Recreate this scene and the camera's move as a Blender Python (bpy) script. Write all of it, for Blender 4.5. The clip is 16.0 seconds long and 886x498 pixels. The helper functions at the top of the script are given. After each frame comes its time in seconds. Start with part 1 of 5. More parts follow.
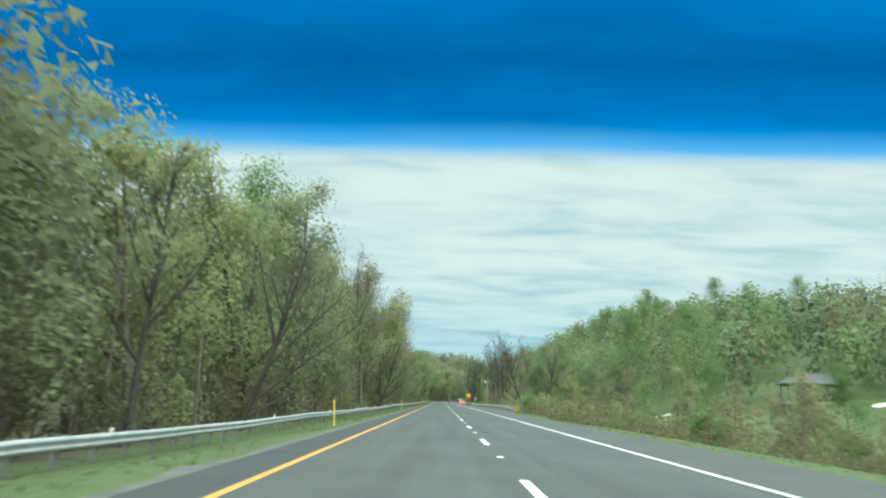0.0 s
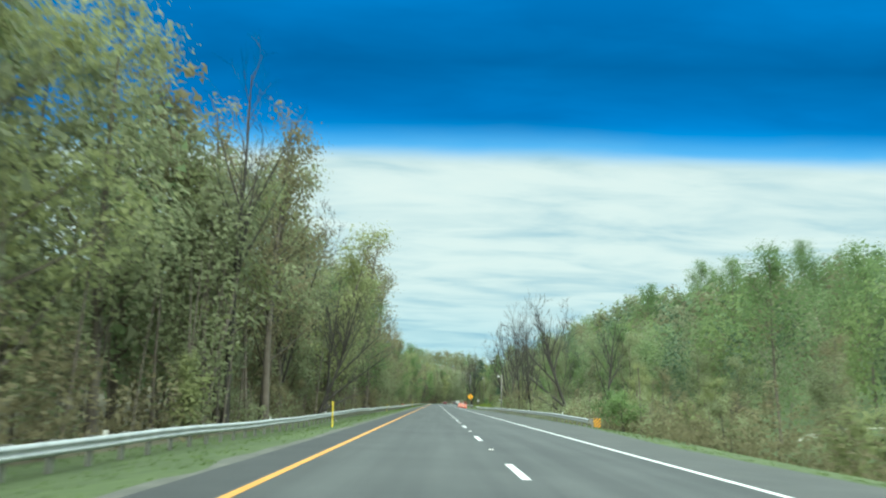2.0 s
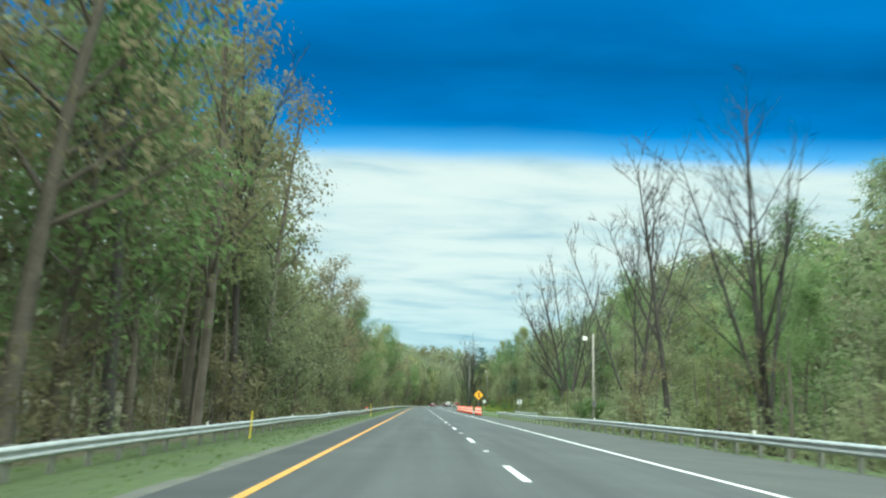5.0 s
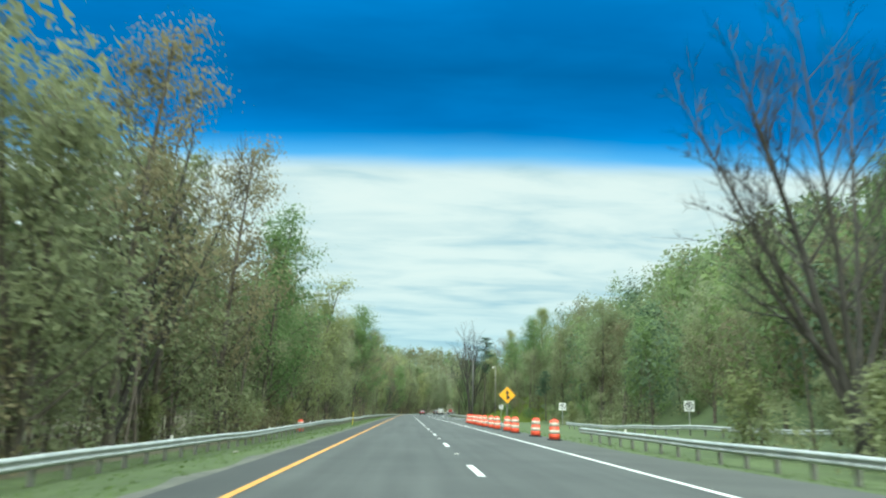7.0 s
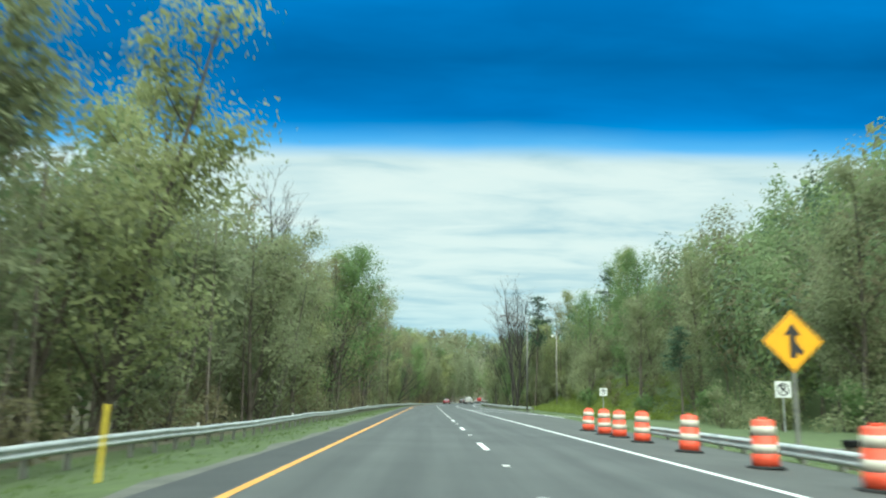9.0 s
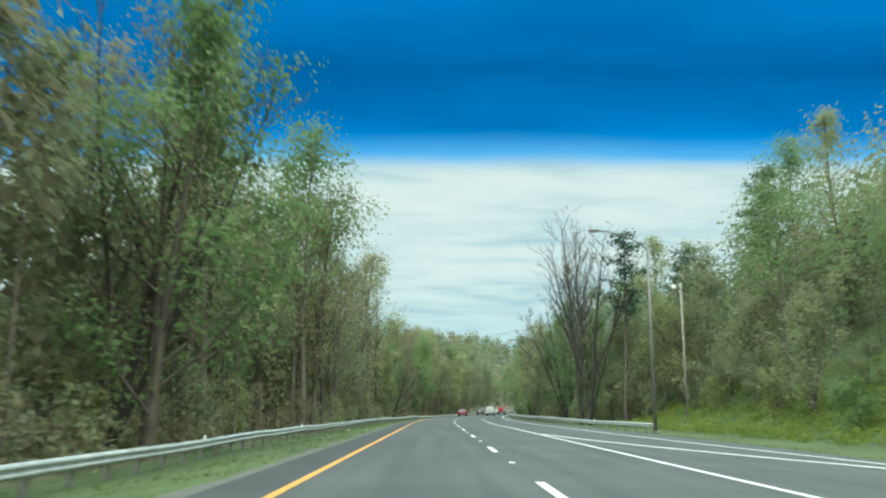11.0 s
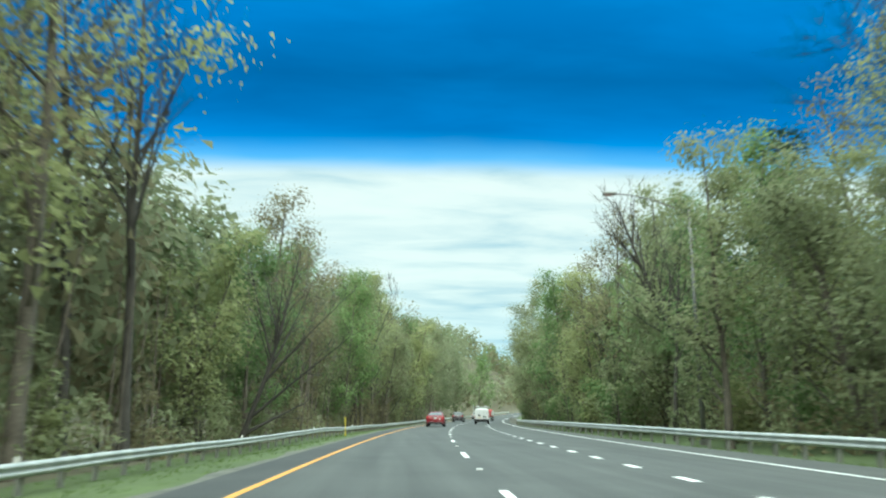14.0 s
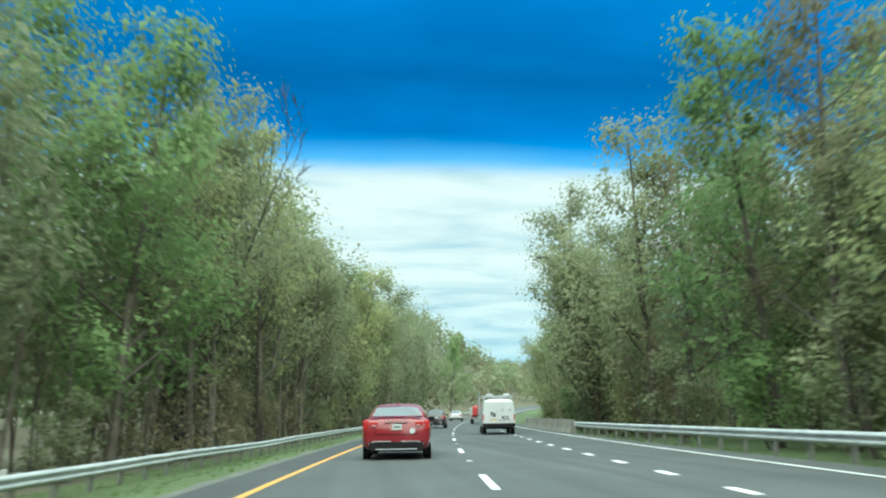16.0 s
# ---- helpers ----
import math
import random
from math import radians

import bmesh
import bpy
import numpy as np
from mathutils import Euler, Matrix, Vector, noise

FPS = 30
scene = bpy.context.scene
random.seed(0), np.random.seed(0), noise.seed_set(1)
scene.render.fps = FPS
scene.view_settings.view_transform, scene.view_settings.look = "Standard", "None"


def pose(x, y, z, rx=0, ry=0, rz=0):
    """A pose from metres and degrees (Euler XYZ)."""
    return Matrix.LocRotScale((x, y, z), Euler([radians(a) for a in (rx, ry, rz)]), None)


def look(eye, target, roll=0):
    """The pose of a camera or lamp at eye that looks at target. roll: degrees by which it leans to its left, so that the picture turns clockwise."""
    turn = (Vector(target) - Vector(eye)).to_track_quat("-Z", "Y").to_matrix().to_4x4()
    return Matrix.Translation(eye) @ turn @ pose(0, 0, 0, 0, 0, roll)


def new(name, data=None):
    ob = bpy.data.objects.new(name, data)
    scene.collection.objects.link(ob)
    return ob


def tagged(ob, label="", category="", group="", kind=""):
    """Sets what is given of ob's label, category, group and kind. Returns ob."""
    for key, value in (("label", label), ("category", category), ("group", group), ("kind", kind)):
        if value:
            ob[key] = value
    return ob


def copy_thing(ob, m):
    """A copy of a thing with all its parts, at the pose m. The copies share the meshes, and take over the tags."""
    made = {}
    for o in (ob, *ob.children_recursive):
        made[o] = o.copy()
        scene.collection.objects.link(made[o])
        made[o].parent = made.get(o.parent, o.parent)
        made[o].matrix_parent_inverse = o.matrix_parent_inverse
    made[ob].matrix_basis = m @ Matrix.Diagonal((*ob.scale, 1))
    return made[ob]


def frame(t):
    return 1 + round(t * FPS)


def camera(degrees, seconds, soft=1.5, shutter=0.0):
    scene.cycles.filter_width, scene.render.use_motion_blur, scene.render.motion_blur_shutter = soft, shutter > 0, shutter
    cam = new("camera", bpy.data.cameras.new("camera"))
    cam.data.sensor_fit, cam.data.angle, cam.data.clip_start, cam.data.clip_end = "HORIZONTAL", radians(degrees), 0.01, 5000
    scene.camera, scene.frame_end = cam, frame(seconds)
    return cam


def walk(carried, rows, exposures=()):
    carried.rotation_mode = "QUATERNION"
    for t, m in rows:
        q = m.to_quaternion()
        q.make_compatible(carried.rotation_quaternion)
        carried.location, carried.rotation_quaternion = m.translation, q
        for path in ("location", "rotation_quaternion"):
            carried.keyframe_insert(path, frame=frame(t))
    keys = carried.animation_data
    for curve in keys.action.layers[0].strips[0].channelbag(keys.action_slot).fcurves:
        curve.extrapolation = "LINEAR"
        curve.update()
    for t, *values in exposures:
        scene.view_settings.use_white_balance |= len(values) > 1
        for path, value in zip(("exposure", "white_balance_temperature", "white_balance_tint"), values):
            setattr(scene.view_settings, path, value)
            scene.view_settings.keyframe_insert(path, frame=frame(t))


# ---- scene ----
cam = camera(60.5, 16.0, soft=2.1, shutter=0.3)
PATH = [
    (0, (-1.068, 0.376, 1.146), (-1.075, 2.338, 1.536), 1.70),
    (0.5, (-1.235, 15.029, 1.128), (-1.243, 16.990, 1.522), 2.40),
    (1, (-1.189, 29.408, 1.134), (-1.194, 31.368, 1.530), 2.30),
    (1.5, (-1.223, 43.597, 1.134), (-1.221, 45.557, 1.532), 2.20),
    (2, (-1.269, 57.769, 1.146), (-1.263, 59.729, 1.541), 2.00),
    (2.5, (-1.294, 72.007, 1.165), (-1.287, 73.968, 1.557), 1.90),
    (3, (-1.393, 86.209, 1.147), (-1.383, 88.170, 1.541), 2.10),
    (3.5, (-1.469, 100.430, 1.167), (-1.453, 102.391, 1.556), 1.90),
    (4, (-1.542, 114.267, 1.157), (-1.516, 116.229, 1.545), 1.70),
    (6.5, (-1.364, 187.344, 1.146), (-1.286, 189.298, 1.569), 1.90),
    (7, (-1.225, 201.655, 1.172), (-1.145, 203.609, 1.591), 1.20),
    (7.5, (-1.319, 216.052, 1.143), (-1.240, 218.007, 1.555), 1.70),
    (8, (-1.222, 230.539, 1.167), (-1.152, 232.495, 1.577), 1.50),
    (8.5, (-1.158, 244.193, 1.147), (-1.107, 246.152, 1.549), 1.20),
    (9, (-1.246, 258.458, 1.163), (-1.217, 260.420, 1.553), 1.20),
    (11.5, (-1.541, 330.800, 1.093), (-1.529, 332.755, 1.513), 0.58),
    (12, (-1.601, 345.165, 1.084), (-1.589, 347.121, 1.503), 1.15),
    (12.5, (-1.413, 359.530, 1.113), (-1.384, 361.485, 1.533), 0.55),
    (13, (-1.375, 373.895, 1.102), (-1.302, 375.849, 1.521), 0.35),
    (13.5, (-1.273, 388.274, 1.106), (-1.163, 390.227, 1.522), 0.52),
    (14, (-0.841, 402.652, 1.093), (-0.706, 404.601, 1.522), 0.32),
    (14.5, (-0.143, 417.018, 1.096), (-0.004, 418.964, 1.537), 0.04),
    (15, (0.483, 431.384, 1.111), (0.653, 433.327, 1.553), -0.79),
    (15.5, (1.349, 445.739, 1.133), (1.559, 447.681, 1.562), -1.08),
    (16, (2.550, 460.069, 1.122), (2.797, 462.006, 1.552), -0.73),
]
walk(cam, [(t, look(e, g, r)) for t, e, g, r in PATH], exposures=[(0, 0.02, 6150, -8), (2, 0.08, 6150, -8), (3.5, 0.14, 6150, -8), (6.5, 0.12, 6150, -8), (9.5, 0.08, 6150, -8), (11.4, 0.0, 6150, -8), (12.2, 0.16, 6150, -8), (13.5, 0.24, 6150, -8), (15.0, 0.22, 6050, -9), (16, 0.24, 5980, -10)])

# ---------------------------------------------------------------- the road's line
BEND_AT, BEND_R = 378.0, 950.0


def rise(s):
    """Height of the road's middle at station s: level, then a slow climb on the bend."""
    return 0.000062 * max(0.0, s - 490.0) ** 2 if s < 800 else 5.96 + 0.0384 * (s - 800)


def road_at(s, d, z=0.0):
    """World place of station s (metres along), offset d (right of the lane line) and height z over the road."""
    if s <= BEND_AT:
        return Vector((d, s, z + rise(s)))
    a = (s - BEND_AT) / BEND_R
    return Vector((BEND_R - (BEND_R - d) * math.cos(a), BEND_AT + (BEND_R - d) * math.sin(a), z + rise(s)))


def road_turn(s):
    """Heading of the road at s, as a turn about z in degrees."""
    return -math.degrees(max(0.0, (s - BEND_AT) / BEND_R))


def smooth(a, b, x):
    t = min(1.0, max(0.0, (x - a) / (b - a)))
    return t * t * (3 - 2 * t)


def mixed(table, s):
    """Straight lines between the (s, value) pairs of a table."""
    if s <= table[0][0]:
        return table[0][1]
    for (s0, v0), (s1, v1) in zip(table, table[1:]):
        if s <= s1:
            return v0 + (v1 - v0) * (s - s0) / (s1 - s0)
    return table[-1][1]


PAVED_LEFT = -4.75
PAVED_RIGHT = ((0, 7.0), (84, 6.8), (110, 8.9), (130, 9.15), (185, 9.0), (215, 7.2), (228, 6.5), (262, 6.6), (300, 8.4), (330, 9.6), (350, 10.4), (375, 10.2), (400, 9.6), (460, 8.8), (500, 7.6), (620, 5.6), (800, 5.2))
WOOD_RIGHT = ((0, 7.0), (100, 7.0), (130, 7.4), (235, 7.3), (250, 7.0), (300, 8.4), (330, 9.6), (350, 10.4), (375, 10.2), (400, 9.6), (460, 8.8), (500, 7.6), (620, 5.6), (800, 5.2))     # where the growth beside the road begins
RAIL_LEFT = -9.3
LOWER = ((-40, 1), (120, 1), (190, .35), (235, 0), (900, 0))      # the low wet ground beside the first stretch
HILL = ((-60, .12), (120, .2), (190, .34), (300, .36), (330, .55), (380, .5), (420, .35), (500, .26), (900, .22))


def shoulder_z(s, d):
    """Height of the paved surface: level lanes, and a right shoulder that falls away to drain."""
    return -0.004 - 0.03 * max(0.0, d - 3.75) * (1 - smooth(296, 318, s))


def ground_z(s, d):
    """Height of the ground over the road's middle."""
    n = noise.noise(Vector((s * 0.045, d * 0.06, 3.1))) + 0.5 * noise.noise(Vector((s * 0.13, d * 0.17, 7.7)))
    if d < 0:
        e = -d + PAVED_LEFT
        z = -0.03 - 0.62 * smooth(0.0, 5.2, e) - 0.9 * smooth(6.5, 14.0, e) + 0.12 * n * smooth(0.5, 3.0, e)
        z += 0.6 * n * smooth(9, 22, e) + 0.13 * max(0.0, min(e, 100.0) - 26.0) * smooth(26, 60, e)
        return z + 26.0 * smooth(640, 770, s) * (1 - 0.75 * smooth(770, 880, s)) * smooth(6, 45, e)
    edge = mixed(PAVED_RIGHT, s)
    e = d - edge
    low, hill = mixed(LOWER, s), mixed(HILL, s)
    z = shoulder_z(s, edge) - 0.026 - 0.22 * smooth(0.0, 2.6, e) - 2.2 * low * smooth(2.5, 11.0, e) + 0.10 * n * smooth(0.4, 2.0, e)
    start = 4.0 + 34.0 * low
    start += 9.0 * smooth(225, 250, s) * (1 - smooth(310, 345, s))
    z += hill * max(0.0, min(e, 120.0) - start) * smooth(0, 18, e - start + 2) * (1 - 0.4 * smooth(50, 120, e))
    z += 2.0 * smooth(640, 800, s) * smooth(6, 45, e)
    z += 2.5 * smooth(15, 32, e) * smooth(80, 112, s) * (1 - smooth(165, 200, s))
    z += 0.7 * n * smooth(6, 20, e)
    return z


# ---------------------------------------------------------------- sky and light
world = bpy.data.worlds.new("sky")
scene.world = world
world.use_nodes = True
wn, wl = world.node_tree.nodes, world.node_tree.links
wn.clear()


def wnode(kind, **values):
    nd = wn.new(kind)
    for k, v in values.items():
        nd.inputs[k].default_value = v
    return nd


def wmath(op, a, b=None, c=None):
    nd = wn.new("ShaderNodeMath")
    nd.operation = op
    for i, v in enumerate((a, b, c)):
        if v is None:
            continue
        if isinstance(v, (int, float)):
            nd.inputs[i].default_value = v
        else:
            wl.new(v, nd.inputs[i])
    return nd.outputs[0]


def wramp(fac, stops):
    nd = wn.new("ShaderNodeValToRGB")
    wl.new(fac, nd.inputs[0])
    el = nd.color_ramp.elements
    el[0].position, el[0].color = stops[0][0], (*stops[0][1], 1)
    el[1].position, el[1].color = stops[-1][0], (*stops[-1][1], 1)
    for p, c in stops[1:-1]:
        e = el.new(p)
        e.color = (*c, 1)
    return nd.outputs[0]


coord = wn.new("ShaderNodeTexCoord")
split = wn.new("ShaderNodeSeparateXYZ")
wl.new(coord.outputs["Generated"], split.inputs[0])
upward = split.outputs["Z"]
# cloud sheets: the direction laid out on a flat layer overhead, so that they draw together towards the horizon
over = wmath("ADD", wmath("MAXIMUM", upward, 0.0), 0.10)
flat = wn.new("ShaderNodeCombineXYZ")
wl.new(wmath("DIVIDE", split.outputs["X"], over), flat.inputs[0])
wl.new(wmath("DIVIDE", split.outputs["Y"], over), flat.inputs[1])
stretch = wn.new("ShaderNodeMapping")
stretch.inputs["Scale"].default_value = (0.75, 1.6, 1.0)
stretch.inputs["Rotation"].default_value = (0, 0, 0.12)
wl.new(flat.outputs[0], stretch.inputs[0])
sheet = wnode("ShaderNodeTexNoise", Scale=2.4, Detail=7.0, Roughness=0.55, Distortion=0.35)
wl.new(stretch.outputs[0], sheet.inputs["Vector"])
broad = wnode("ShaderNodeTexNoise", Scale=0.9, Detail=3.0, Roughness=0.5)
wl.new(stretch.outputs[0], broad.inputs["Vector"])
mass = wmath("ADD", wmath("MULTIPLY", sheet.outputs[0], 0.65), wmath("MULTIPLY", broad.outputs[0], 0.35))
cloud = wramp(mass, ((0.34, (0.45, 0.60, 0.70)), (0.46, (0.66, 0.745, 0.785)), (0.55, (0.77, 0.82, 0.835)), (0.70, (0.83, 0.85, 0.85))))
low_tint = wramp(upward, ((0.0, (0.72, 0.88, 0.96)), (0.07, (0.72, 0.89, 0.97)), (0.16, (0.98, 1.01, 1.01)), (0.34, (1.0, 1.0, 1.0)), (0.55, (1.6, 1.6, 1.6)), (0.8, (4.9, 4.8, 4.65))))
cloud_low = wn.new("ShaderNodeMixRGB")
cloud_low.blend_type = "MULTIPLY"
cloud_low.inputs[0].default_value = 1.0
wl.new(cloud, cloud_low.inputs[1])
wl.new(low_tint, cloud_low.inputs[2])
# the windscreen's blue tint strip, put into the sky colour above the cloud bank
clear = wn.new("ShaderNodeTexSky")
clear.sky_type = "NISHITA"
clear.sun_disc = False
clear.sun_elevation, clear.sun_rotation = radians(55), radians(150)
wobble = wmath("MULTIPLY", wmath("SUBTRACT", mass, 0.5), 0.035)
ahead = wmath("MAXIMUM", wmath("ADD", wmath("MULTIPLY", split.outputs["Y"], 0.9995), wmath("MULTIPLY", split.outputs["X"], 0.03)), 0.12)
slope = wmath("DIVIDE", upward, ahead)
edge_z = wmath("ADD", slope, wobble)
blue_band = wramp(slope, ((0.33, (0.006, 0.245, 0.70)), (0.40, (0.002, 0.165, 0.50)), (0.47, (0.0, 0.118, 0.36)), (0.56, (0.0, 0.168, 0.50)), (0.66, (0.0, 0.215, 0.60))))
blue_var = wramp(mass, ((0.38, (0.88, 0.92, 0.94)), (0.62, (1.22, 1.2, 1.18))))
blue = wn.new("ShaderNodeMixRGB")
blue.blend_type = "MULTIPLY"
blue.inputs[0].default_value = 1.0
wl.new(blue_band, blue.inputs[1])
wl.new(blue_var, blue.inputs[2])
tint_strip = wn.new("ShaderNodeMixRGB")
tint_strip.inputs[0].default_value = 0.0015
wl.new(blue.outputs[0], tint_strip.inputs[1])
wl.new(clear.outputs[0], tint_strip.inputs[2])
def wclamp(v, lo, hi):
    """0 at lo, 1 at hi."""
    nd = wn.new("ShaderNodeMapRange")
    nd.interpolation_type = "SMOOTHSTEP"
    nd.inputs["From Min"].default_value, nd.inputs["From Max"].default_value = lo, hi
    wl.new(v, nd.inputs["Value"])
    return nd.outputs[0]


# the painted windscreen tint deepens from pale to dark blue and ends overhead
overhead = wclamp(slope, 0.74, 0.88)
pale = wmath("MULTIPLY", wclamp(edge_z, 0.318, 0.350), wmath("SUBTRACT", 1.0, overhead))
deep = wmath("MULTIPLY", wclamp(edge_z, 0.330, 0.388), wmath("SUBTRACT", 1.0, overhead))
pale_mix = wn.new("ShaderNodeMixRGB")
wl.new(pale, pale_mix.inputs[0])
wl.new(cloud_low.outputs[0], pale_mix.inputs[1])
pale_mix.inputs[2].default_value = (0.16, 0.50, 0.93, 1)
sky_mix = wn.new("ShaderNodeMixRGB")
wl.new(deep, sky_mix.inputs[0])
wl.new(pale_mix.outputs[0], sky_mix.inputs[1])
wl.new(tint_strip.outputs[0], sky_mix.inputs[2])
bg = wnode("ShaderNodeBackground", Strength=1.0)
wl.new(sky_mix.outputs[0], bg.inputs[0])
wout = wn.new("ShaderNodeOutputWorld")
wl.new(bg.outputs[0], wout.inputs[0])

sun_data = bpy.data.lights.new("sun", "SUN")
sun_data.energy, sun_data.angle, sun_data.color = 5.0, radians(105), (1.0, 0.94, 0.83)
sun = new("sun", sun_data)
sun.matrix_world = look((0, 0, 60), (0, 92, 0))


# ---------------------------------------------------------------- materials
def material(name, low, high, scale=6.0, rough=0.9, bump=0.0, fine=60.0, metal=0.0, vary=0.0, through_light=0.0, fine_mix=0.35, streak=False):
    """Two colours mixed by noise at two scales, with bump; vary: brightness from object to object."""
    m = bpy.data.materials.new(name)
    m.use_nodes = True
    n, l = m.node_tree.nodes, m.node_tree.links
    b = n["Principled BSDF"]
    b.inputs["Roughness"].default_value, b.inputs["Metallic"].default_value = rough, metal
    tc = n.new("ShaderNodeTexCoord")
    n1, n2 = n.new("ShaderNodeTexNoise"), n.new("ShaderNodeTexNoise")
    n1.inputs["Scale"].default_value, n1.inputs["Detail"].default_value = scale, 5.0
    n2.inputs["Scale"].default_value, n2.inputs["Detail"].default_value = fine, 3.0
    for q in (n1, n2):
        l.new(tc.outputs["Object"], q.inputs["Vector"])
    mx = n.new("ShaderNodeMath")
    mx.operation = "MULTIPLY_ADD"
    l.new(n2.outputs[0], mx.inputs[0])
    mx.inputs[1].default_value = fine_mix
    sc = n.new("ShaderNodeMath")
    sc.operation = "MULTIPLY"
    l.new(n1.outputs[0], sc.inputs[0])
    sc.inputs[1].default_value = 1 - fine_mix
    l.new(sc.outputs[0], mx.inputs[2])
    rp = n.new("ShaderNodeValToRGB")
    rp.color_ramp.elements[0].position, rp.color_ramp.elements[0].color = 0.36, (*low, 1)
    rp.color_ramp.elements[1].position, rp.color_ramp.elements[1].color = 0.64, (*high, 1)
    l.new(mx.outputs[0], rp.inputs[0])
    col = rp.outputs[0]
    if streak:
        mp, n3, r3, mm = n.new("ShaderNodeMapping"), n.new("ShaderNodeTexNoise"), n.new("ShaderNodeValToRGB"), n.new("ShaderNodeMixRGB")
        mp.inputs["Scale"].default_value = (1.0, 0.03, 1.0)
        l.new(tc.outputs["Object"], mp.inputs[0])
        l.new(mp.outputs[0], n3.inputs["Vector"])
        n3.inputs["Scale"].default_value, n3.inputs["Detail"].default_value = 1.6, 4.0
        r3.color_ramp.elements[0].position, r3.color_ramp.elements[0].color = 0.35, (0.78, 0.78, 0.79, 1)
        r3.color_ramp.elements[1].position, r3.color_ramp.elements[1].color = 0.65, (1.12, 1.12, 1.11, 1)
        l.new(n3.outputs[0], r3.inputs[0])
        mm.blend_type = "MULTIPLY"
        mm.inputs[0].default_value = 1.0
        l.new(col, mm.inputs[1])
        l.new(r3.outputs[0], mm.inputs[2])
        col = mm.outputs[0]
    if vary:
        info, hsv = n.new("ShaderNodeObjectInfo"), n.new("ShaderNodeHueSaturation")
        mr = n.new("ShaderNodeMapRange")
        mr.inputs["To Min"].default_value, mr.inputs["To Max"].default_value = 1 - vary, 1 + vary
        l.new(info.outputs["Random"], mr.inputs["Value"])
        l.new(mr.outputs[0], hsv.inputs["Value"])
        hue = n.new("ShaderNodeMapRange")
        hue.inputs["To Min"].default_value, hue.inputs["To Max"].default_value = 0.5 + 0.03 * vary, 0.5 - 0.05 * vary
        l.new(info.outputs["Random"], hue.inputs["Value"])
        l.new(hue.outputs[0], hsv.inputs["Hue"])
        l.new(col, hsv.inputs["Color"])
        col = hsv.outputs[0]
    l.new(col, b.inputs["Base Color"])
    if bump:
        bp = n.new("ShaderNodeBump")
        bp.inputs["Strength"].default_value, bp.inputs["Distance"].default_value = min(1.0, bump), 0.02
        l.new(mx.outputs[0], bp.inputs["Height"])
        l.new(bp.outputs[0], b.inputs["Normal"])
    if through_light:
        b.inputs["Specular IOR Level"].default_value = 0.15
        tr, ms = n.new("ShaderNodeBsdfTranslucent"), n.new("ShaderNodeMixShader")
        l.new(col, tr.inputs[0])
        ms.inputs[0].default_value = through_light
        l.new(b.outputs[0], ms.inputs[1])
        l.new(tr.outputs[0], ms.inputs[2])
        l.new(ms.outputs[0], n["Material Output"].inputs[0])
    return m


def plain(name, colour, rough=0.5, metal=0.0, spec=0.5, coat=0.0, emit=0.0):
    m = bpy.data.materials.new(name)
    m.use_nodes = True
    b = m.node_tree.nodes["Principled BSDF"]
    b.inputs["Base Color"].default_value = (*colour, 1)
    b.inputs["Roughness"].default_value, b.inputs["Metallic"].default_value = rough, metal
    b.inputs["Coat Weight"].default_value = coat
    if emit:
        b.inputs["Emission Color"].default_value, b.inputs["Emission Strength"].default_value = (*colour, 1), emit
    return m


M_ASPHALT = material("worn_asphalt", (0.045, 0.049, 0.048), (0.064, 0.068, 0.066), 0.35, 0.85, 0.25, 45.0, streak=True)
M_SHOULDER = material("dark_shoulder_asphalt", (0.028, 0.031, 0.032), (0.046, 0.049, 0.049), 0.5, 0.9, 0.3, 40.0)
M_GREY_SHOULDER = material("grey_shoulder_asphalt", (0.044, 0.047, 0.045), (0.068, 0.071, 0.066), 0.5, 0.9, 0.3, 40.0)
M_GROUND = material("spring_grass_and_soil", (0.042, 0.062, 0.020), (0.078, 0.108, 0.035), 0.22, 0.95, 0.5, 3.5, fine_mix=0.5)
M_LITTER = material("brown_leaf_litter", (0.060, 0.056, 0.032), (0.110, 0.098, 0.058), 0.5, 0.95, 0.5, 5.0, fine_mix=0.5)
M_GRAVEL = material("gravel_edge", (0.065, 0.067, 0.058), (0.12, 0.12, 0.10), 1.2, 0.95, 0.6, 30.0)
M_YELLOW = material("yellow_line_paint", (0.46, 0.215, 0.034), (0.58, 0.29, 0.055), 1.5, 0.7, 0.1, 60.0)
M_WHITE = material("white_line_paint", (0.50, 0.52, 0.50), (0.68, 0.69, 0.67), 1.5, 0.7, 0.1, 60.0)
M_STEEL = material("galvanised_steel", (0.34, 0.36, 0.36), (0.50, 0.52, 0.51), 2.0, 0.55, 0.0, 30.0, metal=0.35)
M_POST = material("weathered_post", (0.13, 0.13, 0.12), (0.23, 0.23, 0.21), 3.0, 0.8, 0.2, 40.0)
M_BARK = material("grey_brown_bark", (0.066, 0.056, 0.044), (0.140, 0.122, 0.098), 1.5, 0.95, 0.6, 14.0, vary=0.25)
M_BARE = material("pale_grey_bark", (0.030, 0.027, 0.023), (0.066, 0.060, 0.053), 1.5, 0.95, 0.5, 14.0, vary=0.2)
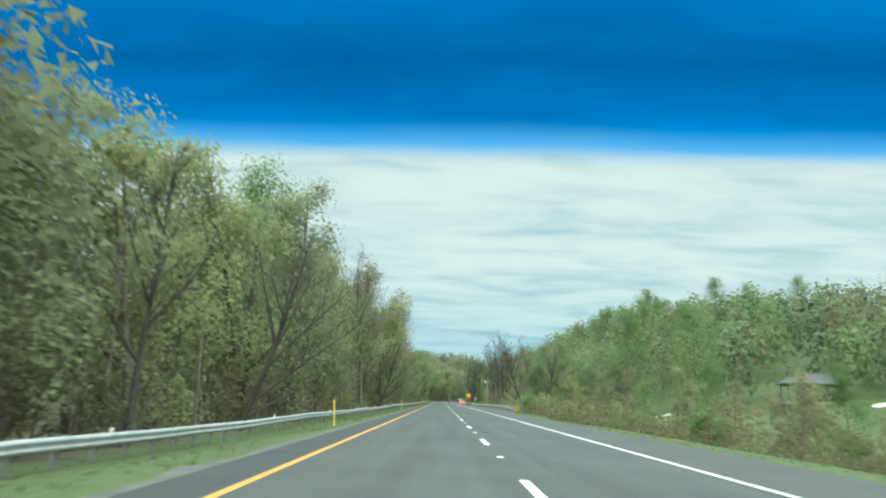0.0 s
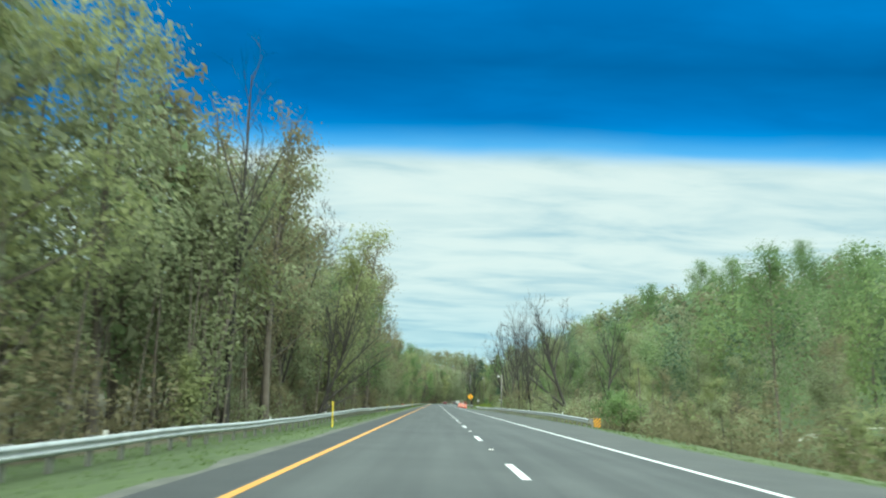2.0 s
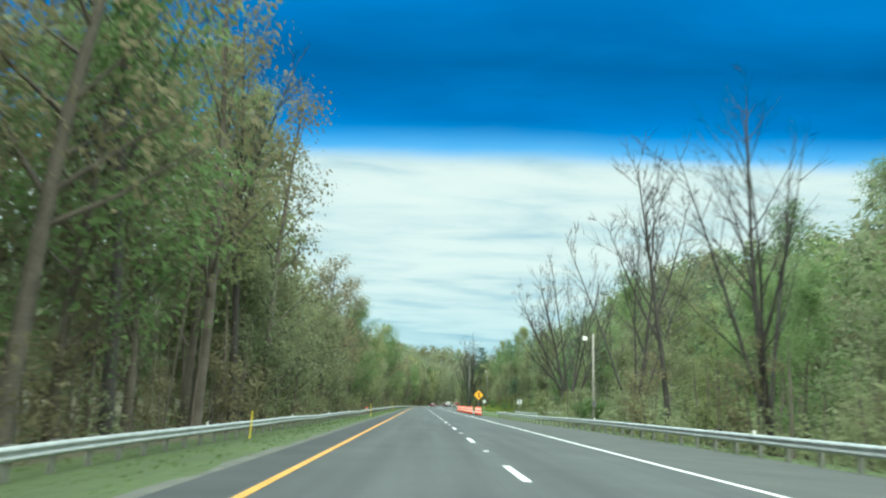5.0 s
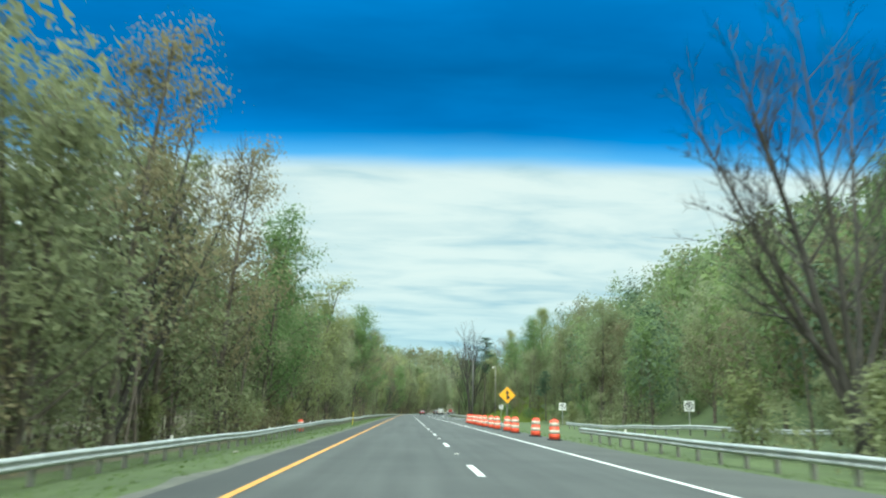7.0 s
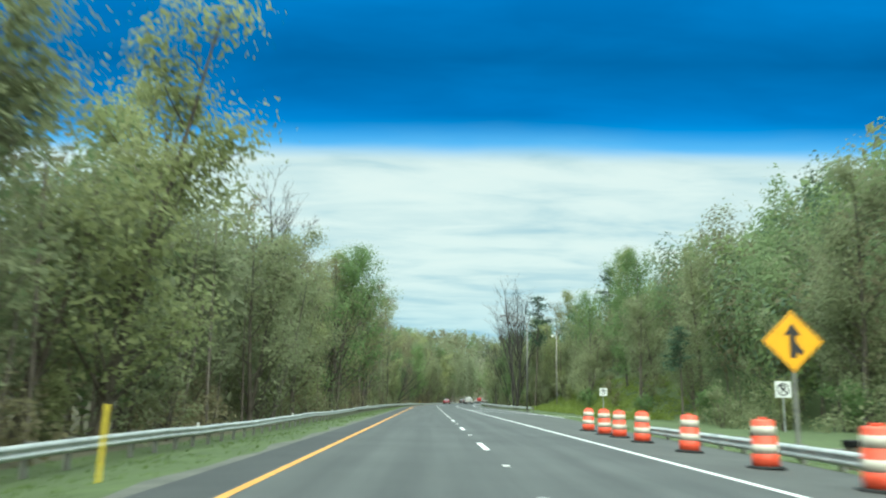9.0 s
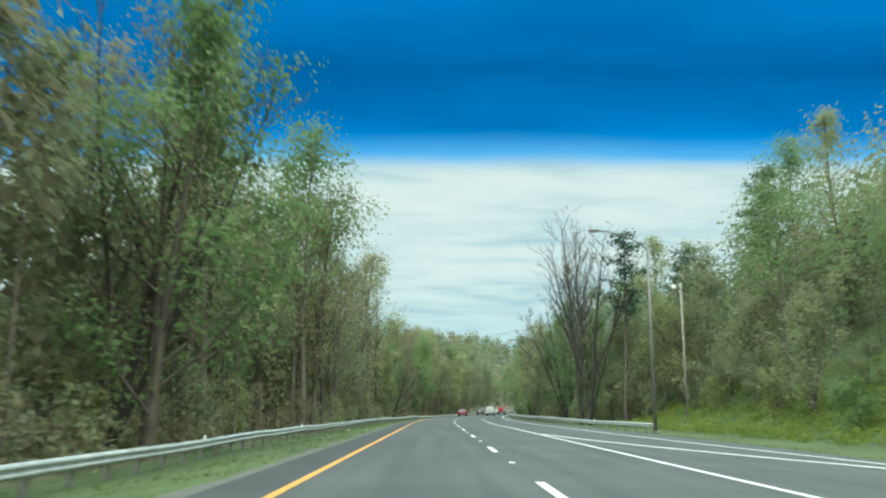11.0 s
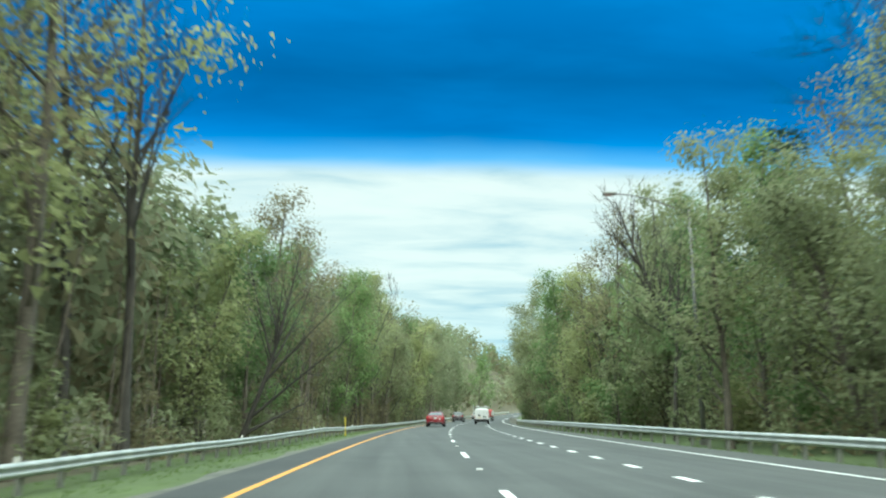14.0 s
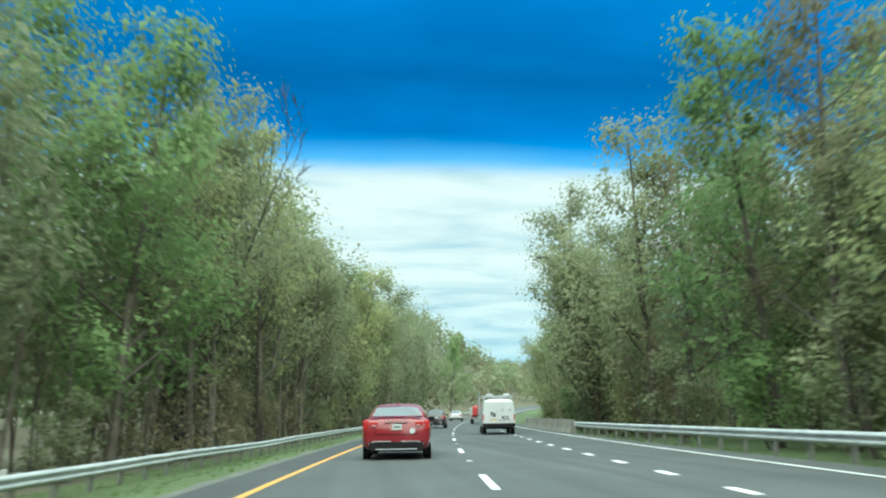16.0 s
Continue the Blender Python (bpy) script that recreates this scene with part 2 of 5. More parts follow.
M_LEAF = {
    "olive": material("olive_spring_leaves", (0.168, 0.194, 0.100), (0.300, 0.325, 0.189), 0.6, 0.75, 0, 5.0, vary=0.14, through_light=0.55),
    "yellow": material("yellow_green_leaves", (0.199, 0.227, 0.100), (0.348, 0.374, 0.185), 0.6, 0.75, 0, 5.0, vary=0.14, through_light=0.55),
    "green": material("fresh_green_leaves", (0.113, 0.178, 0.065), (0.210, 0.298, 0.127), 0.6, 0.7, 0, 5.0, vary=0.14, through_light=0.55),
    "brown": material("brownish_bud_leaves", (0.147, 0.133, 0.076), (0.256, 0.235, 0.136), 0.6, 0.8, 0, 5.0, vary=0.14, through_light=0.5),
    "pine": material("dark_pine_needles", (0.027, 0.060, 0.036), (0.063, 0.114, 0.072), 0.8, 0.7, 0, 6.0, vary=0.14, through_light=0.15),
}
M_BANK = material("bank_grass_blades", (0.130, 0.175, 0.036), (0.215, 0.265, 0.070), 0.5, 0.8, 0, 5.0, vary=0.2, through_light=0.5)
M_FAR = {
    "green": material("far_green_woods", (0.130, 0.183, 0.087), (0.232, 0.297, 0.147), 0.05, 0.9, 0, 0.5, through_light=0.5, fine_mix=0.5),
    "olive": material("far_olive_woods", (0.167, 0.188, 0.113), (0.278, 0.300, 0.186), 0.05, 0.9, 0, 0.5, through_light=0.5, fine_mix=0.5),
    "fresh": material("far_fresh_woods", (0.140, 0.195, 0.075), (0.235, 0.298, 0.128), 0.05, 0.9, 0, 0.5, through_light=0.5, fine_mix=0.5),
    "brown": material("far_budding_woods", (0.140, 0.132, 0.080), (0.215, 0.200, 0.122), 0.05, 0.9, 0, 0.5, through_light=0.5, fine_mix=0.5),
    "dark": material("far_dark_woods", (0.079, 0.116, 0.073), (0.145, 0.196, 0.116), 0.05, 0.9, 0, 0.5, through_light=0.3, fine_mix=0.5),
}


# ---------------------------------------------------------------- mesh helpers
def mesh_of(name, verts, faces, mat, flat=True):
    me = bpy.data.meshes.new(name)
    me.from_pydata([tuple(v) for v in verts], [], faces)
    for mt in (mat if isinstance(mat, (list, tuple)) else [mat]):
        me.materials.append(mt)
    if not flat:
        me.polygons.foreach_set("use_smooth", [True] * len(me.polygons))
    me.update()
    return me


def part(name, data, parent=None, label="", at=None):
    """Links a mesh as one object, under a thing or part if one is given."""
    ob = new(name, data)
    if parent is not None:
        ob.parent = parent
    if at is not None:
        ob.matrix_basis = at
    if label:
        tagged(ob, label)
    return ob


def from_bm(name, bm, mat, flat=True):
    me = bpy.data.meshes.new(name)
    bm.to_mesh(me)
    bm.free()
    for mt in (mat if isinstance(mat, (list, tuple)) else [mat]):
        me.materials.append(mt)
    if not flat:
        me.polygons.foreach_set("use_smooth", [True] * len(me.polygons))
    return me


def box_bm(sx, sy, sz, cx=0, cy=0, cz=0, bevel=0.0, bm=None):
    own = bm is None
    bm = bm or bmesh.new()
    made = bmesh.ops.create_cube(bm, size=1.0, matrix=Matrix.Translation((cx, cy, cz)) @ Matrix.Diagonal((sx, sy, sz, 1)))
    if bevel:
        es = {e for v in made["verts"] for e in v.link_edges}
        bmesh.ops.bevel(bm, geom=list(es), offset=bevel, segments=2, affect="EDGES", profile=0.6)
    return bm


def ribbon(name, mat, s0, s1, edge0, edge1, z, step=6.0, cross=1):
    """A strip of the road's surface between two offsets (numbers or functions of s)."""
    f0 = edge0 if callable(edge0) else (lambda s: edge0)
    f1 = edge1 if callable(edge1) else (lambda s: edge1)
    fz = z if callable(z) else (lambda s, d: z)
    count = max(1, int(round((s1 - s0) / step)))
    verts, faces = [], []
    for i in range(count + 1):
        s = s0 + (s1 - s0) * i / count
        for j in range(cross + 1):
            d = f0(s) + (f1(s) - f0(s)) * j / cross
            verts.append(road_at(s, d, fz(s, d)))
    w = cross + 1
    for i in range(count):
        for j in range(cross):
            a = i * w + j
            faces.append((a, a + 1, a + w + 1, a + w))
    return mesh_of(name, verts, faces, mat)


def sweep(path, profile, closed=True):
    """Vertices and faces of a profile (across, up) drawn along a list of (s, d, z)."""
    verts, faces, k = [], [], len(profile)
    for s, d, z in path:
        for a, u in profile:
            verts.append(road_at(s, d + a, z + u))
    for i in range(len(path) - 1):
        for j in range(k if closed else k - 1):
            a, b = i * k + j, i * k + (j + 1) % k
            faces.append((a, b, b + k, a + k))
    if closed:
        faces.append(tuple(range(k))[::-1])
        faces.append(tuple((len(path) - 1) * k + j for j in range(k)))
    return verts, faces


# ---------------------------------------------------------------- ground and road
def build_ground():
    """One sheet: fine beside the road, coarse towards the horizon."""
    ss = [-60 + 6 * i for i in range(118)] + [660, 690, 730, 780, 850, 950, 1100, 1300, 1600, 2000, 2600]
    ss = [-1500, -700, -300, -140] + ss
    ds = [-1500, -800, -400, -220, -140, -95, -70, -52, -42, -35, -29, -25, -21.5, -18.5, -16, -14, -12.4, -11, -9.8, -8.6, -7.4, -6.4, -5.6, -4.9, -4.2]
    es = [-0.6, 0.25, 0.9, 1.6, 2.4, 3.2, 4.2, 5.4, 6.8, 8.5, 10.5, 13, 16, 19.5, 24, 29, 35, 43, 52, 64, 80, 100, 130, 180, 260, 420, 800, 1500]
    verts, faces = [], []
    for s in ss:
        edge = mixed(PAVED_RIGHT, s)
        row = list(ds) + [-3.0, 3.0] + [edge + e for e in es]
        for d in row:
            dd = min(d, 420) if s > BEND_AT else d
            if -4.3 < d < edge - 0.3:
                z = shoulder_z(s, d) - 0.12
            else:
                z = ground_z(s, d)
            if s > 700:
                z *= 0.6 + 0.4 * smooth(2600, 700, s)
            verts.append(road_at(s, dd, z))
    w = len(ds) + 2 + len(es)
    for i in range(len(ss) - 1):
        for j in range(w - 1):
            a = i * w + j
            faces.append((a, a + 1, a + w + 1, a + w))
    me = mesh_of("ground", verts, faces, [M_GROUND, M_LITTER], flat=False)
    # leaf litter lies under the woods
    wood_left, wood_right = ds.index(-12.4), len(ds) + 2 + es.index(16)
    me.polygons.foreach_set("material_index", [int(j <= wood_left or (j >= wood_right and ss[i] > 400)) for i in range(len(ss) - 1) for j in range(w - 1)])
    ob = new("ground", me)
    return tagged(ob, "grassy verge and woodland soil beside the highway", "ground", kind="structure")


ground = build_ground()
road = tagged(new("road", ribbon("road", M_ASPHALT, -60, 900, -3.75, lambda s: max(3.75, min(7.7, mixed(PAVED_RIGHT, s) - 1.6) if s > 318 else 3.75), 0.0, cross=4)),
              "worn grey asphalt highway lanes with painted lines", "road", kind="structure")
left_shoulder = tagged(new("shoulder", ribbon("shoulder", M_SHOULDER, -60, 900, PAVED_LEFT, -3.75, lambda s, d: -0.002 - 0.02 * (-3.75 - d))),
                       "narrow dark asphalt shoulder beside the yellow line", "shoulder", kind="structure")
right_shoulder = tagged(new("shoulder", ribbon("shoulder", M_GREY_SHOULDER, -60, 900,
                        lambda s: max(3.75, min(7.7, mixed(PAVED_RIGHT, s) - 1.6) if s > 318 else 3.75), lambda s: mixed(PAVED_RIGHT, s), shoulder_z)),
                        "wide grey asphalt breakdown shoulder", "shoulder", kind="structure")


def line_mark(name, s0, s1, d, width, mat, label, step=6.0):
    f = d if callable(d) else (lambda s: d)
    ob = part(name, ribbon(name, mat, s0, s1, lambda s: f(s) - width / 2, lambda s: f(s) + width / 2, 0.005, step), road, label)
    return ob


RIGHT_EDGE = ((330, 9.2), (350, 8.2), (380, 7.55), (460, 7.2), (500, 6.7), (560, 5.0), (620, 3.9), (900, 3.75))
line_mark("yellow_edge_line", -60, 900, -3.62, 0.135, M_YELLOW, "solid yellow painted edge line")
line_mark("white_edge_line", -60, 400, 3.72, 0.135, M_WHITE, "solid white painted edge line")
line_mark("white_gore_line", 318, 356, lambda s: 3.9 + 0.0042 * (356 - s) ** 2 + 0.09 * (356 - s), 0.22, M_WHITE, "white painted line of the merge wedge")
line_mark("white_edge_line", 318, 900, lambda s: mixed(RIGHT_EDGE, s), 0.15, M_WHITE, "solid white painted edge line")
for k in range(-3, 70):
    line_mark("lane_dash", 12.19 * k - 3.05, 12.19 * k, 0.2, 0.15, M_WHITE, "", 3.05)
for k in range(36):
    line_mark("dotted_dash", 401.5 + 3.66 * k, 402.6 + 3.66 * k, 3.75, 0.2, M_WHITE, "", 1.2)

# gravel between the shoulder and the grass
tagged(new("gravel_strip", ribbon("gravel_strip", M_GRAVEL, -60, 700, lambda s: PAVED_LEFT - 0.30 - 0.42 * noise.noise(Vector((s * 0.35, 2.0, 0))) - 0.12 * noise.noise(Vector((s * 1.3, 5.0, 0))), PAVED_LEFT + 0.05, lambda s, d: max(-0.02, ground_z(s, d) + 0.02) - 0.015, 0.9)),
       "thin gravel strip along the edge of the shoulder", "gravel", kind="structure")


# ---------------------------------------------------------------- guardrails
W_BEAM = ((0.00, 0.00), (0.05, 0.025), (0.08, 0.06), (0.08, 0.09), (0.02, 0.135), (0.02, 0.175), (0.08, 0.22), (0.08, 0.25), (0.05, 0.285), (0.00, 0.31),
          (-0.006, 0.305), (0.042, 0.278), (0.072, 0.248), (0.072, 0.222), (0.012, 0.177), (0.012, 0.133), (0.072, 0.088), (0.072, 0.062), (0.042, 0.032), (-0.006, 0.005))


def guardrail(s0, s1, offset, side, label, spacing=1.905, drop=0.0, beam_step=3.81, top=0.72, dip=0.0):
    """W-beam rail on posts. side +1: its face looks left (rail on the right of the road). drop: metres over which its first end runs into the ground."""
    f = offset if callable(offset) else (lambda s: offset)
    thing = tagged(new("guardrail"), label, "guardrail", "guardrails beside the highway")
    thing.location = road_at(s0, f(s0), ground_z(s0, f(s0)))
    inv = Matrix.Translation(-thing.location)

    def foot(s):
        return ground_z(s, f(s))

    def level(s):
        z = foot(s) + top - 0.31 - dip * max(0.0, 1 - (s - s0) / 16.0)
        if drop and s < s0 + drop:
            z -= (top - 0.14) * (1 - (s - s0) / drop)
        return z
    s = s0
    while s < s1 - 0.1:
        e = min(s1, s + beam_step)
        path = [(q, f(q), level(q)) for q in (s, (s + e) / 2, e + 0.05)]
        prof = [(-side * a, u) for a, u in W_BEAM]
        v, fc = sweep(path, prof)
        part("rail", mesh_of("rail", [inv @ p for p in v], fc, M_STEEL), thing)
        s = e
    s = s0 + (drop * 0.5)
    post = from_bm("post", box_bm(0.10, 0.15, 1.02, 0, 0, -0.05), M_POST)
    block = from_bm("spacer_block", box_bm(0.14, 0.15, 0.34, 0, 0, 0.0), M_POST)
    while s <= s1:
        z = level(s) + 0.155
        p = inv @ road_at(s, f(s) + side * 0.22, z)
        part("post", post, thing, at=Matrix.Translation(p + Vector((0, 0, -0.30))) @ pose(0, 0, 0, 0, 0, road_turn(s)))
        part("spacer_block", block, thing, at=Matrix.Translation(inv @ road_at(s, f(s) + side * 0.095, z)) @ pose(0, 0, 0, 0, 0, road_turn(s)))
        s += spacing
    return thing


guardrail(-30, 700, RAIL_LEFT, -1, "long galvanised steel guardrail on posts beside the grass verge", beam_step=7.62)
guardrail(111, 246, lambda s: 9.3 - 0.6 * smooth(200, 246, s), 1, "galvanised steel guardrail with a striped marker at its end", dip=0.16)
guardrail(259, 290, lambda s: 6.9 + 0.9 * smooth(259, 290, s), 1, "steel guardrail with its end turned down into the ground", drop=13.0, top=0.44)
guardrail(371, 508, lambda s: mixed(((368, 14.2), (380, 12.6), (395, 11.2), (440, 10.0), (480, 8.5), (508, 7.7)), s), 1, "galvanised steel guardrail along the merging lane")
guardrail(236, 286, lambda s: mixed(((236, 24.0), (256, 19.0), (275, 16.6), (300, 15.5)), s), 1, "steel guardrail along the joining ramp")


def grass_tufts():
    """Blades along both verges, thick beside the shoulder."""
    rng = random.Random(44)
    verts, faces = [], []
    for _ in range(15000):
        s = rng.uniform(-8, 500)
        if rng.random() < 0.72:
            d = PAVED_LEFT - 0.35 - 6.0 * rng.random() ** 0.9
        else:
            d = mixed(PAVED_RIGHT, s) + 0.15 + 3.2 * rng.random()
        base = road_at(s, d, ground_z(s, d) - 0.01)
        h = rng.uniform(0.03, 0.09)
        for _ in range(3):
            a, sp = rng.uniform(0, 2 * math.pi), rng.uniform(0.02, 0.07)
            u = Vector((math.cos(a), math.sin(a), 0))
            w = Vector((-u.y, u.x, 0)) * rng.uniform(0.012, 0.03)
            b = len(verts)
            p = base + Vector((rng.gauss(0, 0.08), rng.gauss(0, 0.08), 0))
            verts.extend((p - w, p + w, p + u * sp + Vector((0, 0, h * rng.uniform(0.7, 1.2)))))
            faces.append((b, b + 1, b + 2))
    tagged(new("grass", mesh_of("grass", verts, faces, M_GRASS)), "short spring grass along the road verges", "grass", kind="stuff")


M_GRASS = material("grass_blades", (0.080, 0.122, 0.034), (0.138, 0.192, 0.058), 0.4, 0.8, 0, 6.0, through_light=0.5)
grass_tufts()


# ---------------------------------------------------------------- trees
def tube(verts, faces, pts, radii, sides):
    base = len(verts)
    for i, p in enumerate(pts):
        a = pts[min(i + 1, len(pts) - 1)] - pts[max(i - 1, 0)]
        q = a.to_track_quat("Z", "Y")
        for k in range(sides):
            t = 2 * math.pi * k / sides
            verts.append(p + q @ Vector((radii[i] * math.cos(t), radii[i] * math.sin(t), 0)))
    for i in range(len(pts) - 1):
        for k in range(sides):
            a, b = base + i * sides + k, base + i * sides + (k + 1) % sides
            faces.append((a, b, b + sides, a + sides))


def wander(rng, start, way, length, bend, lift, count):
    pts, p, w = [start.copy()], start.copy(), way.normalized()
    for _ in range(count):
        w = (w + Vector((rng.uniform(-1, 1), rng.uniform(-1, 1), rng.uniform(-1, 1))) * bend + Vector((0, 0, lift))).normalized()
        p = p + w * (length / count)
        pts.append(p.copy())
    return pts


def twig(verts, faces, p, q, width):
    """One hair-thin twig: a long narrow blade."""
    w = (q - p).cross(Vector((0.31, 0.77, 0.55))).normalized() * width
    b = len(verts)
    verts.extend((p - w, p + w, q))
    faces.append((b, b + 1, b + 2))


def unit_rows(a):
    return a / np.maximum(1e-6, np.linalg.norm(a, axis=1, keepdims=True))


def leaf_blades(rs, p, outward, length, slim, loose=0.38):
    """Corners of one pointed leaf spray at each place p; they lie like shingles on the crown, facing outward and up."""
    n = unit_rows(unit_rows(outward) + (0, 0, 0.25) + rs.normal(0, loose, p.shape))
    u = rs.normal(0, 1, p.shape) + (0, 0, 0.5)
    u = unit_rows(u - n * (u * n).sum(1, keepdims=True))
    w = np.cross(n, u)
    a = (length * rs.uniform(0.6, 1.35, len(p)) * np.ones(len(p)))[:, None]
    b = a * slim * rs.uniform(0.7, 1.3, (len(p), 1))
    return np.stack((p - u * a * 0.5, p + u * a * 0.5 + w * b * 0.3, p + u * a * rs.uniform(-0.2, 0.35, (len(p), 1)) - w * b), 1)


def blade_mesh(name, tris, mats, index=None):
    """Mesh of loose triangles from an array (count, 3, 3)."""
    me = bpy.data.meshes.new(name)
    n = len(tris)
    me.vertices.add(n * 3)
    me.vertices.foreach_set("co", np.ascontiguousarray(tris, dtype=np.float32).ravel())
    me.loops.add(n * 3)
    me.loops.foreach_set("vertex_index", np.arange(n * 3, dtype=np.int32))
    me.polygons.add(n)
    me.polygons.foreach_set("loop_start", np.arange(0, n * 3, 3, dtype=np.int32))
    for mt in (mats if isinstance(mats, (list, tuple)) else [mats]):
        me.materials.append(mt)
    if index is not None:
        me.polygons.foreach_set("material_index", np.asarray(index, dtype=np.int32))
    me.update(calc_edges=True)
    return me


def grow(seed, height, spread, leaves, size, first=0.28, limbs=14, twigs=3, radius=0.17, lean=0.04, forks=1, upright=0.35, sides=6, dome=0.0):
    """Wood (verts, faces) and leaf corners of one tree. forks: stems from the root; dome: how much the limbs gather in a round top."""
    rng, rs = random.Random(seed), np.random.RandomState(seed)
    wv, wf = [], []
    ends = []
    for f in range(forks):
        way = Vector((rng.uniform(-1, 1) * (lean if forks == 1 else 0.28), rng.uniform(-1, 1) * (lean if forks == 1 else 0.28), 1))
        hh = height * (1 if f == 0 else rng.uniform(0.72, 0.98))
        stem = wander(rng, Vector((rng.uniform(-.15, .15) * (forks > 1), rng.uniform(-.15, .15) * (forks > 1), -0.4)), way, hh, 0.035, 0.05, 12)
        rr = [radius * (1.25 if i == 0 else 1) * (1 - 0.92 * i / 12) + 0.012 for i in range(13)]
        tube(wv, wf, stem, rr, sides)
        for k in range(limbs // forks):
            t = first + (0.97 - first) * (k + rng.random()) / (limbs // forks)
            i = min(11, int(t * 12))
            p = stem[i].lerp(stem[i + 1], t * 12 - i)
            a = rng.uniform(0, 2 * math.pi)
            full = (t - first) / (0.97 - first)
            ln = spread * (1.12 - 0.72 * abs(full - 0.28) ** 1.3 - 0.25 * full) * rng.uniform(0.75, 1.12)
            ln *= 1 + dome * (0.6 - full)
            limb = wander(rng, p, Vector((math.cos(a), math.sin(a), upright + rng.uniform(0, 0.6) + dome)), ln, 0.16, 0.09, 5)
            r0 = rr[i] * 0.5
            tube(wv, wf, limb[::2] + limb[5:], [max(0.008, r0 * (1 - 0.85 * j / 5)) for j in (0, 2, 4, 5)], 3)
            ends.extend(((limb[2], 0.8, p), (limb[3], 0.8, p), (limb[5], 0.7, p)))
            for _ in range(twigs):
                j = rng.choice((2, 3, 4))
                tw = wander(rng, limb[j], (limb[j + 1] - limb[j]).normalized() + Vector((rng.uniform(-1, 1), rng.uniform(-1, 1), rng.uniform(-.2, .9))), ln * rng.uniform(0.3, 0.6), 0.2, 0.1, 2)
                twig(wv, wf, tw[0], tw[2], max(0.008, r0 * 0.25))
                ends.extend(((tw[2], 0.62, p), (tw[1], 0.7, p)))
                for _ in range(4):
                    g = Vector((rng.gauss(0, 1), rng.gauss(0, 1), rng.uniform(0.2, 1.6)))
                    twig(wv, wf, tw[2], tw[2] + g.normalized() * spread * rng.uniform(0.12, 0.30), 0.009)
        for _ in range(10):
            twig(wv, wf, stem[11], stem[12] + Vector((rng.gauss(0, .5), rng.gauss(0, .5), rng.uniform(0, 1.1))), 0.01)
    at = np.array([tuple(c) for c, _, _ in ends])
    wide = np.array([w for _, w, _ in ends])
    root = np.array([tuple(r) for _, _, r in ends])
    pick = rs.randint(0, len(ends), leaves)
    g = rs.normal(0, 1, (leaves, 3)) * (1, 1, 0.75)
    p = at[pick] + g * (wide[pick] * spread * 0.21)[:, None]
    p[:, 2] = np.maximum(p[:, 2], 0.15)
    outward = 0.9 * unit_rows(p - root[pick] + (0, 0, 0.3)) + 0.55 * g
    # sprays are fuller inside the crown and finer towards its edge
    fine = np.maximum(0.5, 1.3 - 0.3 * np.linalg.norm(g, axis=1))
    return (wv, wf), leaf_blades(rs, p, outward, size * fine, 0.5)


def limb_pts(start, tilt, depth, length, lift, rng, count=8):
    """A limb that leaves at tilt degrees from upright (towards -x for a negative tilt) and curves up by lift."""
    a = math.radians(tilt)
    return wander(rng, start, Vector((math.sin(a), depth, math.cos(a))), length, 0.05, lift, count)


